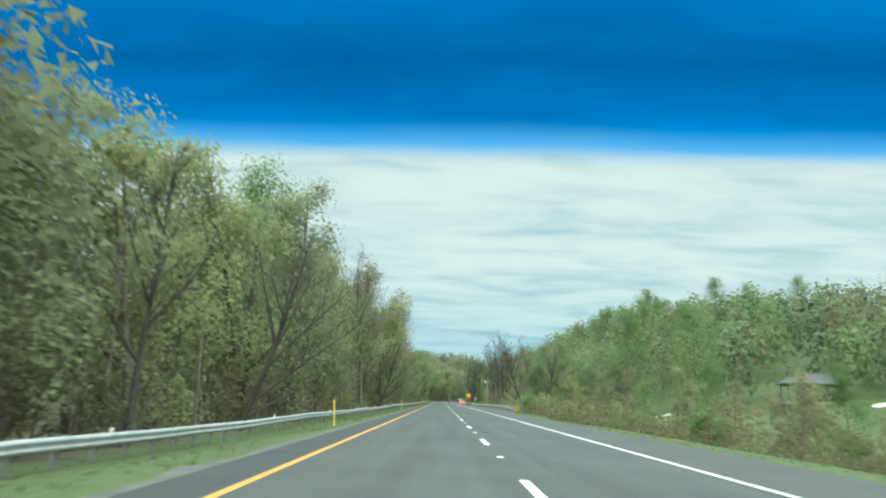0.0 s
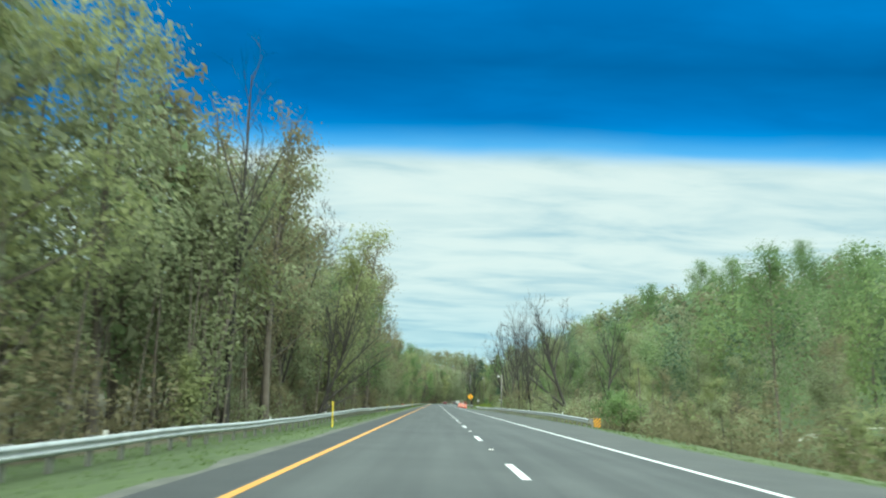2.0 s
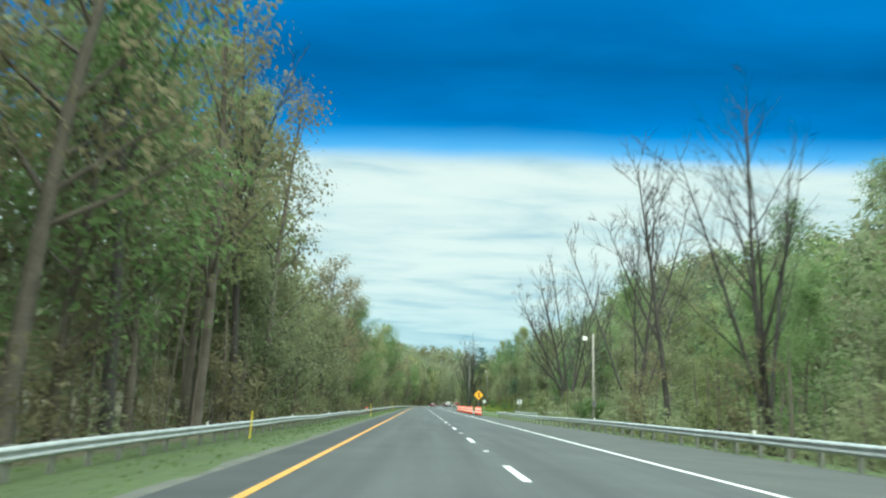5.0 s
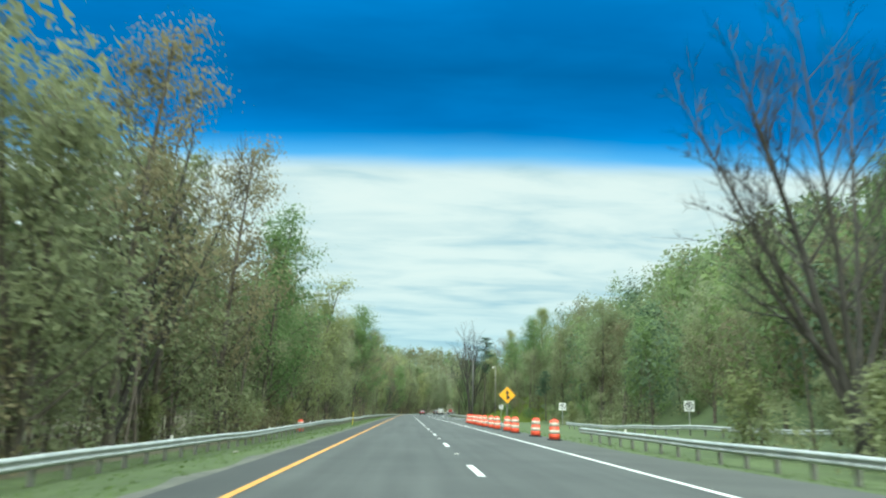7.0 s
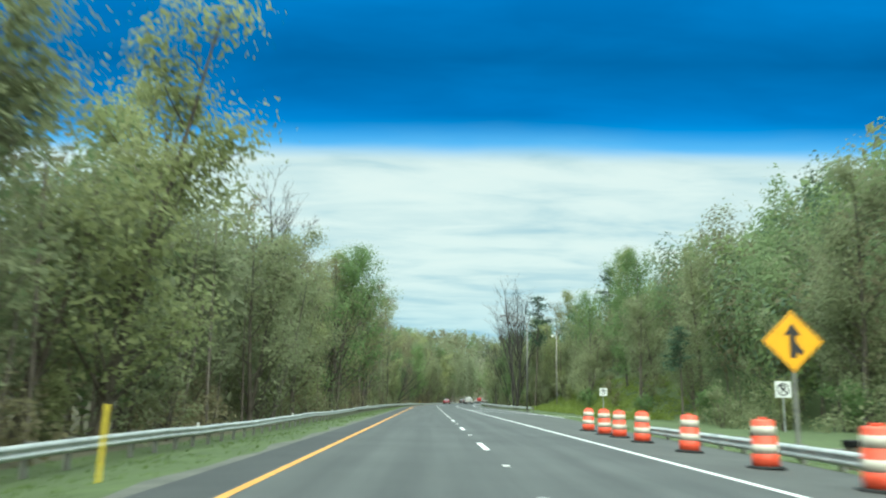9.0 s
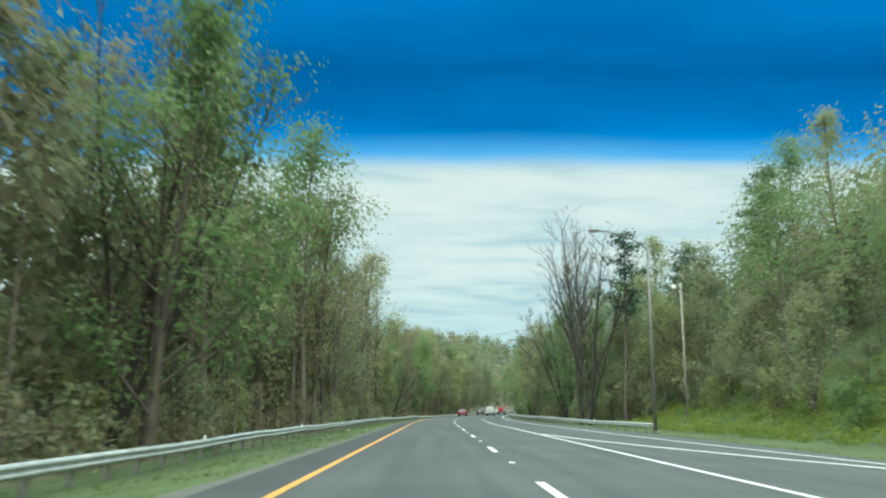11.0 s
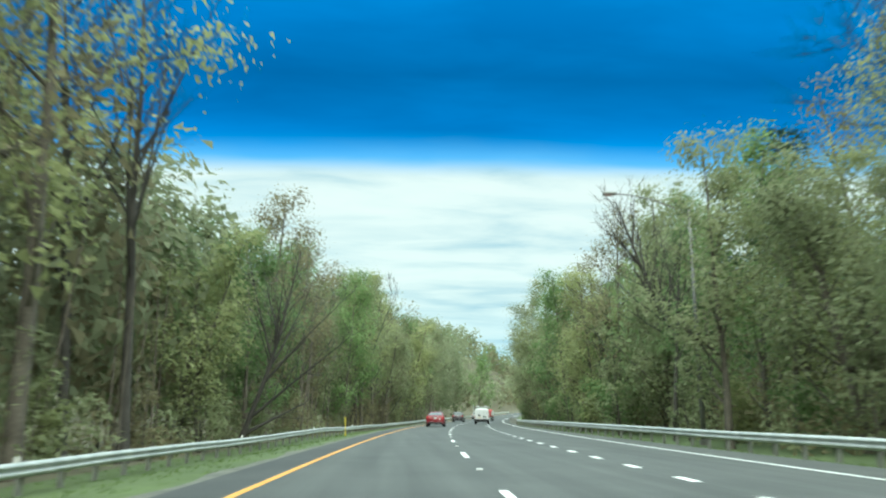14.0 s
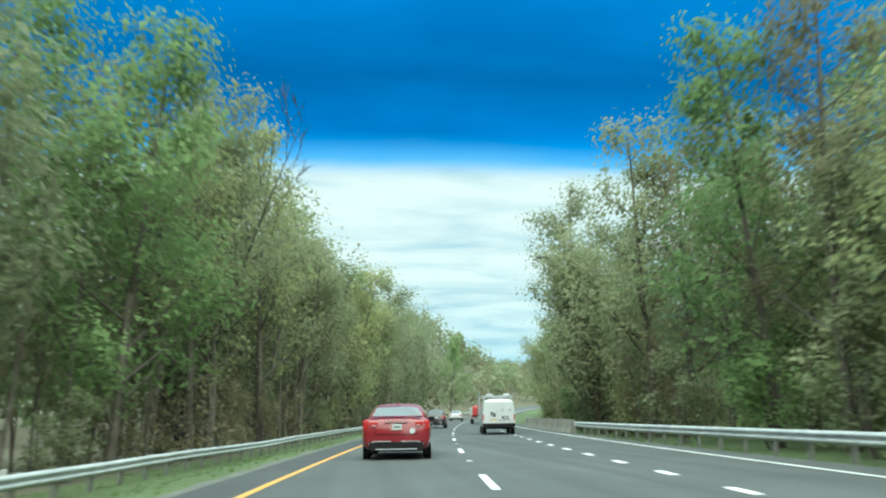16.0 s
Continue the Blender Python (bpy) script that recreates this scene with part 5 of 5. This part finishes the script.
sedan("car", "red saloon car with glowing tail lamps and black lower bumper", M_RED, 481.0, -1.70)
work_van(506.5, 2.95)
sedan("car", "dark maroon estate car ahead of the red saloon", M_DARK_CAR, 528.5, -1.55, 1.84, 1.62, 4.6, lit=False, spoiler=False, estate=True)
utility_truck(549.0, 2.35)
sedan("car", "white saloon car far ahead on the bend", M_WHITE_CAR, 572.0, -1.6, 1.82, 1.45, 4.7, lit=False, spoiler=False)


# ---------------------------------------------------------------- traffic drums
M_DRUM = material("orange_drum_plastic", (0.70, 0.075, 0.034), (0.84, 0.105, 0.050), 4.0, 0.5, 0.05, 30.0)
M_DRUM_BAND = material("white_reflective_band", (0.46, 0.42, 0.35), (0.58, 0.53, 0.45), 5.0, 0.45, 0.0, 40.0)


def lathe(profile, mat, name, seg=24):
    verts, faces = [], []
    for r, z in profile:
        verts.extend((r * math.cos(2 * math.pi * k / seg), r * math.sin(2 * math.pi * k / seg), z) for k in range(seg))
    for i in range(len(profile) - 1):
        for k in range(seg):
            a, b = i * seg + k, i * seg + (k + 1) % seg
            faces.append((a, b, b + seg, a + seg))
    faces.append(tuple(range(seg))[::-1])
    faces.append(tuple((len(profile) - 1) * seg + k for k in range(seg)))
    return mesh_of(name, verts, faces, mat, False)


drum = tagged(new("traffic_drum"), "orange plastic traffic drum with two white bands on a black base", "traffic drum", "orange drums along the merge")
part("drum_body", lathe([(0.262, 0.05), (0.262, 0.29), (0.250, 0.30), (0.250, 0.48), (0.240, 0.49), (0.240, 0.64), (0.230, 0.65), (0.230, 0.84), (0.218, 0.85), (0.215, 0.93), (0.18, 0.965), (0.09, 0.97)], M_DRUM, "drum_body"), drum)
for z0, z1, r in ((0.302, 0.482, 0.2525), (0.652, 0.838, 0.2325)):
    part("white_band", lathe([(r - 0.01, z0), (r + 0.002, z0), (r + 0.002, z1), (r - 0.01, z1)], M_DRUM_BAND, "white_band"), drum, "white reflective band")
part("handle", from_bm("handle", box_bm(0.30, 0.05, 0.06, 0, 0, 0.985, 0.02), M_DRUM), drum)
part("rubber_base", lathe([(0.37, 0.0), (0.37, 0.04), (0.28, 0.065), (0.26, 0.065)], M_RUBBER, "rubber_base", 20), drum, "black tyre-ring base")
DRUMS = ((239.2, 5.9), (244.8, 5.9), (250.9, 5.6), (255.2, 5.65), (260.8, 5.6), (264.9, 5.6), (270.2, 5.6), (274.1, 5.55), (279.1, 5.7), (283.8, 5.75), (287.2, 5.85), (289.4, 5.8), (293.3, 5.95), (265.6, -9.95))
turns = random.Random(9)
for i, (s, d) in enumerate(DRUMS):
    m = Matrix.Translation(road_at(s, d, shoulder_z(s, d) + 0.002 if d > 0 else ground_z(s, d))) @ pose(0, 0, 0, turns.uniform(-2, 2), turns.uniform(-2, 2), turns.uniform(0, 360))
    if i == 0:
        drum.matrix_basis = m
    else:
        copy_thing(drum, m)


# ---------------------------------------------------------------- signs
M_SIGN_YELLOW = material("yellow_sign_sheeting", (0.80, 0.36, 0.010), (0.90, 0.43, 0.016), 2.0, 0.4, 0.0, 30.0)
M_SIGN_BLACK = plain("black_sign_print", (0.02, 0.02, 0.022), 0.6)
M_SIGN_WHITE = material("white_sign_sheeting", (0.66, 0.67, 0.66), (0.78, 0.79, 0.78), 2.0, 0.45, 0.0, 30.0)
M_GALV = material("grey_steel_tube", (0.30, 0.31, 0.31), (0.44, 0.45, 0.45), 3.0, 0.5, 0.0, 40.0, metal=0.4)


def flat_shape(name, pts, y, thick, mat, parent, label=""):
    """A flat outline in the sign's plane (x, z), facing -y."""
    v = [(x, y, z) for x, z in pts] + [(x, y + thick, z) for x, z in pts]
    k = len(pts)
    f = [tuple(range(k)), tuple(range(k, 2 * k))[::-1]] + [((i + 1) % k, i, i + k, (i + 1) % k + k) for i in range(k)]
    return part(name, mesh_of(name, v, f, mat), parent, label)


def merge_sign(s, d):
    thing = tagged(new("merge_sign"), "yellow diamond merge sign with a black arrow on a steel post", "road sign")
    c, r = 2.95, 0.86
    z0 = ground_z(s, d)
    thing.matrix_basis = Matrix.Translation(road_at(s, d, z0)) @ pose(0, 0, 0, 0, 0, road_turn(s))
    c -= z0
    dia = lambda q: [(-q, c), (0, c - q), (q, c), (0, c + q)]
    board = flat_shape("sign_board", dia(r), 0.0, 0.012, M_SIGN_YELLOW, thing, "yellow diamond board")
    ring_o, ring_i = dia(r - 0.045), dia(r - 0.075)
    for i in range(4):
        j = (i + 1) % 4
        flat_shape("border_line", [ring_o[i], ring_o[j], ring_i[j], ring_i[i]], -0.004, 0.003, M_SIGN_BLACK, board)
    arrow = [(-0.09, c - 0.46), (0.09, c - 0.46), (0.09, c - 0.30), (0.22, c - 0.40), (0.30, c - 0.28), (0.15, c - 0.10), (0.085, c + 0.02), (0.085, c + 0.16), (0.23, c + 0.16), (0.0, c + 0.50), (-0.23, c + 0.16), (-0.085, c + 0.16)]
    flat_shape("arrow", arrow, -0.004, 0.003, M_SIGN_BLACK, board, "black merge arrow")
    part("post", from_bm("post", box_bm(0.09, 0.09, c + 0.3, 0, 0.065, (c + 0.3) / 2 - 0.15, 0.01), M_POST), thing)


merge_sign(279.3, 8.75)


def no_parking_sign(s, d, high, size=1.0):
    thing = tagged(new("parking_sign"), "small white square sign with a crossed-out letter", "road sign", "no-parking signs")
    z0 = ground_z(s, d)
    thing.matrix_basis = Matrix.Translation(road_at(s, d, z0)) @ pose(0, 0, 0, 0, 0, road_turn(s))
    c = (high - z0) / size
    thing.scale = (size, size, size)
    q = 0.305
    board = flat_shape("sign_board", [(-q, c - q), (q, c - q), (q, c + q), (-q, c + q)], 0.0, 0.01, M_SIGN_WHITE, thing)
    n = 28
    ring = []
    faces = []
    for i in range(n):
        a = 2 * math.pi * i / n
        for r in (0.195, 0.240):
            ring += [(r * math.cos(a), -0.004, c + r * math.sin(a))]
    faces = [(2 * i, 2 * i + 1, (2 * i + 3) % (2 * n), (2 * i + 2) % (2 * n)) for i in range(n)]
    part("ring", mesh_of("ring", ring, faces, M_SIGN_BLACK), board, "black ring")
    curve = bpy.data.curves.new("letter", "FONT")
    curve.body, curve.size, curve.align_x, curve.align_y, curve.extrude, curve.offset = "P", 0.42, "CENTER", "CENTER", 0.002, 0.006
    curve.materials.append(M_SIGN_BLACK)
    letter = new("letter", curve)
    letter.parent = board
    letter.matrix_basis = pose(0, -0.006, c, 90, 0, 0)
    w = 0.02
    flat_shape("slash", [(-0.165 - w, c + 0.15), (0.155 - w, c - 0.17), (0.165 + w, c - 0.15), (-0.155 + w, c + 0.17)], -0.0075, 0.003, M_SIGN_BLACK, board)
    part("post", from_bm("post", box_bm(0.05, 0.05, c + 0.55, 0, 0.04, (c + 0.55) / 2 - 0.25, 0.006), M_GALV), thing)


no_parking_sign(302.0, 18.9, 2.15, 1.5)
no_parking_sign(323.0, 13.4, 2.1)
no_parking_sign(268.6, 23.4, 2.1, 1.5)


def hazard_marker(s, d):
    thing = tagged(new("hazard_marker"), "yellow and black striped hazard board at the guardrail's end", "road marker")
    z0 = ground_z(s, d)
    thing.matrix_basis = Matrix.Translation(road_at(s, d, z0)) @ pose(0, 0, 0, 0, 0, road_turn(s))
    w, b, t = 0.23, 0.08, 0.66
    board = flat_shape("board", [(-w, b), (w, b), (w, t), (-w, t)], 0.0, 0.012, M_SIGN_YELLOW, thing)
    h = t - b
    for k in range(-6, 7):
        x0 = k * 0.21
        pts = []
        for x, z in ((x0, b), (x0 + 0.11, b), (x0 + 0.11 + h, t), (x0 + h, t)):
            pts.append((x - 0.3, z))
        # keep each stripe inside the board
        out = pts
        for sign in (1, -1):
            res = []
            for i in range(len(out)):
                p, q = out[i], out[(i + 1) % len(out)]
                ip, iq = sign * p[0] <= w, sign * q[0] <= w
                if ip:
                    res.append(p)
                if ip != iq:
                    f = (sign * w - p[0]) / (q[0] - p[0])
                    res.append((sign * w, p[1] + f * (q[1] - p[1])))
            out = res
            if not out:
                break
        if len(out) > 2:
            flat_shape("stripe", out, -0.004, 0.003, M_SIGN_BLACK, board)
    part("post", from_bm("post", box_bm(0.08, 0.08, 1.0, 0, 0.06, 0.25, 0.008), M_POST), thing)


hazard_marker(110.0, 9.65)


# ---------------------------------------------------------------- posts and poles
M_POST_YELLOW = material("yellow_marker_plastic", (0.55, 0.42, 0.03), (0.70, 0.55, 0.05), 4.0, 0.6, 0.0, 40.0)
M_POLE = material("dull_steel_pole", (0.10, 0.10, 0.095), (0.18, 0.175, 0.165), 1.5, 0.5, 0.0, 20.0, metal=0.3)
M_WOOD_POLE = material("weathered_wood_pole", (0.20, 0.185, 0.16), (0.33, 0.31, 0.28), 2.0, 0.9, 0.4, 25.0)
M_CONCRETE = material("weathered_concrete", (0.15, 0.145, 0.12), (0.25, 0.24, 0.20), 0.8, 0.9, 0.4, 12.0)
M_CABLE = plain("black_cable", (0.02, 0.02, 0.022), 0.7)
M_REFLECT = plain("white_reflector", (0.75, 0.75, 0.72), 0.4)

marker = None
for k, (s, d) in enumerate(((34.3, -5.7), (91.7, -5.7), (176.0, -8.6), (209.8, -5.7), (270.0, -6.0), (449.6, -6.1))):
    m = Matrix.Translation(road_at(s, d, ground_z(s, d))) @ pose(0, 0, 0, turns.uniform(-2, 2), turns.uniform(-3, 3), 0)
    if marker is None:
        marker = tagged(new("marker_post"), "slim yellow plastic marker post in the grass", "marker post", "yellow posts before the guardrail")
        part("post", from_bm("post", box_bm(0.062, 0.03, 1.20, 0, 0, 0.50, 0.01), M_POST_YELLOW), marker)
        part("cap", from_bm("cap", box_bm(0.068, 0.035, 0.10, 0, 0, 1.06, 0.01), M_POST_YELLOW), marker, "pale reflective cap")
        marker.matrix_basis = m
    else:
        copy_thing(marker, m)

# small reflector tabs on top of the rails
tab = None
for s, f, sc in [(s, RAIL_LEFT, 1) for s in range(20, 480, 19)] + [(s, 9.3, 1) for s in range(122, 240, 23)] + [(s, 11.0, 1) for s in (384, 402)]:
    d = f - 0.02 if f < 0 else (mixed(((368, 14.2), (380, 12.6), (395, 11.2), (440, 10.0)), s) if s > 300 else 9.3 - 0.6 * smooth(200, 246, s))
    m = Matrix.Translation(road_at(s, d, ground_z(s, d) + 0.715))
    if tab is None:
        tab = tagged(new("rail_reflector"), "small white reflector tab on the guardrail", "reflector", "reflectors on the guardrails")
        part("tab", from_bm("tab", box_bm(0.085, 0.012, 0.13, 0, 0, 0.065, 0.004), M_REFLECT), tab)
        tab.matrix_basis = m
    else:
        copy_thing(tab, m)

# raised markers between the lane dashes
for k in range(-1, 48):
    part("raised_marker", from_bm("raised_marker", box_bm(0.13, 0.11, 0.020, 0, 0, 0.011, 0.005), M_REFLECT), road, "", Matrix.Translation(road_at(12.19 * k + 4.6, 0.2, 0.0)) @ pose(0, 0, 0, 0, 0, road_turn(12.19 * k)))


def tube_mesh(name, pts, radii, mat, sides=8):
    v, f = [], []
    tube(v, f, [Vector(p) for p in pts], radii, sides)
    f.append(tuple(range(sides))[::-1])
    f.append(tuple(len(v) - sides + k for k in range(sides)))
    return mesh_of(name, v, f, mat, False)


def street_lamp(s, d, high=11.9, arm=3.8, base_z=None, label="tall grey street lamp with a curved arm over the road"):
    thing = tagged(new("street_lamp"), label, "street lamp", "street lamps beside the merge")
    z0 = ground_z(s, d) if base_z is None else base_z
    thing.matrix_basis = Matrix.Translation(road_at(s, d, z0)) @ pose(0, 0, 0, 0, 0, road_turn(s))
    top = high - z0
    part("pole", tube_mesh("pole", [(0, 0, -0.5), (0, 0, top * 0.5), (0, 0, top)], [0.13, 0.11, 0.08], M_POLE), thing)
    curve = [(0, 0, top - 0.4), (-arm * 0.2, 0, top + 0.12), (-arm * 0.5, 0, top + 0.55), (-arm * 0.8, 0, top + 0.80), (-arm, 0, top + 0.85)]
    part("arm", tube_mesh("arm", curve, [0.055, 0.05, 0.045, 0.04, 0.038], M_POLE), thing)
    head = part("lamp_head", from_bm("lamp_head", box_bm(0.72, 0.30, 0.16, -arm - 0.32, 0, top + 0.87, 0.06), M_POLE, False), thing, "oval cobra lamp head")
    part("lens", from_bm("lens", box_bm(0.40, 0.22, 0.07, -arm - 0.40, 0, top + 0.78, 0.03), M_LAMP_CLEAR), head)
    part("base_flange", from_bm("base_flange", box_bm(0.36, 0.36, 0.30, 0, 0, 0.1, 0.03), M_POLE), thing)


street_lamp(366.0, 12.5, 12.2, 3.2)
street_lamp(441.0, 12.6, 11.7)
street_lamp(517.0, 11.2, 12.0)


def small_pole(s, d, high, label, lamp=True):
    thing = tagged(new("utility_pole"), label, "pole", "poles beside the road")
    z0 = ground_z(s, d)
    thing.matrix_basis = Matrix.Translation(road_at(s, d, z0)) @ pose(0, 0, 0, 0, 0, road_turn(s))
    top = high - z0
    part("pole", tube_mesh("pole", [(0, 0, -0.5), (0, 0, top * 0.5), (0, 0, top)], [0.10, 0.09, 0.075], M_WOOD_POLE), thing)
    if lamp:
        part("bracket", from_bm("bracket", box_bm(0.55, 0.06, 0.06, -0.30, 0, top - 0.30, 0.01), M_POLE), thing)
        part("floodlight", from_bm("floodlight", box_bm(0.32, 0.22, 0.30, -0.60, -0.05, top - 0.34, 0.05), M_REFLECT), thing, "pale floodlight head")
    part("meter_box", from_bm("meter_box", box_bm(0.26, 0.18, 0.45, 0, -0.18, 1.9, 0.02), M_POLE), thing)


small_pole(197.0, 10.6, 6.4, "pale wooden pole with a small floodlight")
small_pole(379.0, 18.8, 11.8, "weathered utility pole on the grassy slope")


# overhead cable between the trees on both sides
def cable(a, b, sag, label):
    pts = [a.lerp(b, t / 16) - Vector((0, 0, sag * 4 * (t / 16) * (1 - t / 16))) for t in range(17)]
    tagged(new("overhead_cable", tube_mesh("overhead_cable", pts, [0.014] * 17, M_CABLE, 5)), label, "cable")


cable(road_at(389, -15, 4.8), road_at(389.5, 16, 10.7), 0.15, "thin black cable hung across the highway between trees")


# park shelter and pale path beyond the low ground
M_SHINGLE = material("grey_roof_shingles", (0.060, 0.064, 0.064), (0.105, 0.11, 0.105), 1.0, 0.9, 0.3, 18.0)
M_SAND = material("pale_gravel_path", (0.42, 0.40, 0.34), (0.60, 0.58, 0.50), 0.8, 0.95, 0.4, 14.0)
M_SHELTER_WOOD = material("brown_stained_timber", (0.10, 0.075, 0.05), (0.18, 0.135, 0.09), 2.0, 0.8, 0.2, 20.0)


def park_shelter(s, d, wide=8.5, deep=6.0, eaves=2.7, ridge=4.5):
    thing = tagged(new("park_shelter"), "open park shelter with a grey hipped roof on timber posts", "shelter")
    thing.matrix_basis = Matrix.Translation(road_at(s, d, ground_z(s, d))) @ pose(0, 0, 0, 0, 0, -14)
    part("slab", from_bm("slab", box_bm(wide + 0.6, deep + 0.6, 0.5, 0, 0, -0.12, 0.03), M_CONCRETE), thing)
    post = from_bm("post", box_bm(0.18, 0.18, eaves, 0, 0, eaves / 2, 0.012), M_SHELTER_WOOD)
    for x in (-0.5, -0.17, 0.17, 0.5):
        for y in (-0.5, 0.5):
            part("post", post, thing, at=Matrix.Translation((x * wide, y * deep, 0.1)))
    w, p, r = wide / 2 + 0.7, deep / 2 + 0.7, wide / 2 - 2.4
    v = [(-w, -p, eaves), (w, -p, eaves), (w, p, eaves), (-w, p, eaves), (-w, -p, eaves + 0.18), (w, -p, eaves + 0.18), (w, p, eaves + 0.18), (-w, p, eaves + 0.18), (-r, 0, ridge), (r, 0, ridge)]
    f = [(3, 2, 1, 0), (0, 1, 5, 4), (1, 2, 6, 5), (2, 3, 7, 6), (3, 0, 4, 7), (4, 5, 9, 8), (5, 6, 9), (6, 7, 8, 9), (7, 4, 8)]
    part("roof", mesh_of("roof", v, f, M_SHINGLE), thing)
    for y in (-0.5, 0.5):
        part("beam", from_bm("beam", box_bm(wide + 0.3, 0.16, 0.24, 0, y * deep, eaves - 0.06, 0.01), M_SHELTER_WOOD), thing)


park_shelter(122.0, 57.5)
for key, s, d, sc, turn in (("bush4", 97, 44.0, 1.0, 20), ("bush2", 101, 47.5, 0.9, 140), ("bush1", 92, 40.5, 0.8, 250), ("bush3", 104, 43.0, 0.8, 60)):
    plant(key, s, d, sc, turn)
path_line = [(104 + 2.0 * i, 62.0 - 2.0 * i + 1.2 * math.sin(i * 0.7)) for i in range(15)]
path_v, path_f = [], []
for i, (s, d) in enumerate(path_line):
    for j, k in enumerate((-1.5, 0, 1.5)):
        path_v.append(road_at(s + k * 0.6, d + k * 0.8, ground_z(s + k * 0.6, d + k * 0.8) + 0.05))
        if i and j:
            n = len(path_v) - 1
            path_f.append((n - 4, n - 1, n, n - 3))
tagged(new("gravel_path", mesh_of("gravel_path", path_v, path_f, M_SAND)), "pale gravel path across the park grass", "path", kind="structure")


# concrete parapet where the rail ends on the bend
def parapet(s0, s1, d0, d1):
    path = [(s0 + (s1 - s0) * i / 12, d0 + (d1 - d0) * i / 12, 0.0) for i in range(13)]
    prof = [(0, -0.3), (0, 0.0), (0.03, 0.06), (0.09, 0.30), (0.13, 0.80), (0.30, 0.80), (0.40, 0.70), (0.42, -0.3)]
    v, f = sweep(path, prof)
    tagged(new("concrete_barrier", mesh_of("concrete_barrier", v, f, M_CONCRETE)), "stained concrete barrier on the inside of the bend", "barrier")


parapet(509, 536, 7.5, 6.7)


def stub_post(s, d):
    """Short weathered timber post left in the verge."""
    thing = tagged(new("timber_post"), "short dark weathered timber post in the grass", "post", "timber posts near the drums")
    part("post", from_bm("post", box_bm(0.24, 0.24, 0.75, 0, 0, 0.22, 0.02), M_BARK), thing)
    part("cap", from_bm("cap", box_bm(0.30, 0.30, 0.16, 0, 0, 0.62, 0.03), M_TRIM), thing)
    thing.matrix_basis = Matrix.Translation(road_at(s, d, ground_z(s, d))) @ pose(0, 0, 0, 2, -3, 20)


def verge_stone(seed, s, d, size):
    """A weathered stone lying half sunk in the grass."""
    rng = random.Random(seed)
    bm = bmesh.new()
    bmesh.ops.create_icosphere(bm, subdivisions=2, radius=1.0)
    for v in bm.verts:
        v.co *= 0.82 + 0.3 * noise.noise(v.co * 1.3 + Vector((seed, 0, 0)))
        v.co = Vector((v.co.x * size, v.co.y * size * 0.8, v.co.z * size * 0.55))
    ob = tagged(new("stone", from_bm("stone", bm, M_STONE)), "pale weathered stone in the roadside grass", "stone", "stones in the verge")
    ob.matrix_basis = Matrix.Translation(road_at(s, d, ground_z(s, d) + size * 0.15)) @ pose(0, 0, 0, 0, 0, rng.uniform(0, 360))


M_STONE = material("pale_stone", (0.26, 0.25, 0.22), (0.42, 0.40, 0.35), 3.0, 0.9, 0.5, 25.0)
for k, (s, d, size) in enumerate(((376.4, -8.4, 0.17), (377.5, -8.3, 0.20), (118.4, -8.9, 0.14), (227.2, -6.7, 0.12))):
    verge_stone(k + 3, s, d, size)
stub_post(284.0, 9.6)
stub_post(277.0, 8.9)
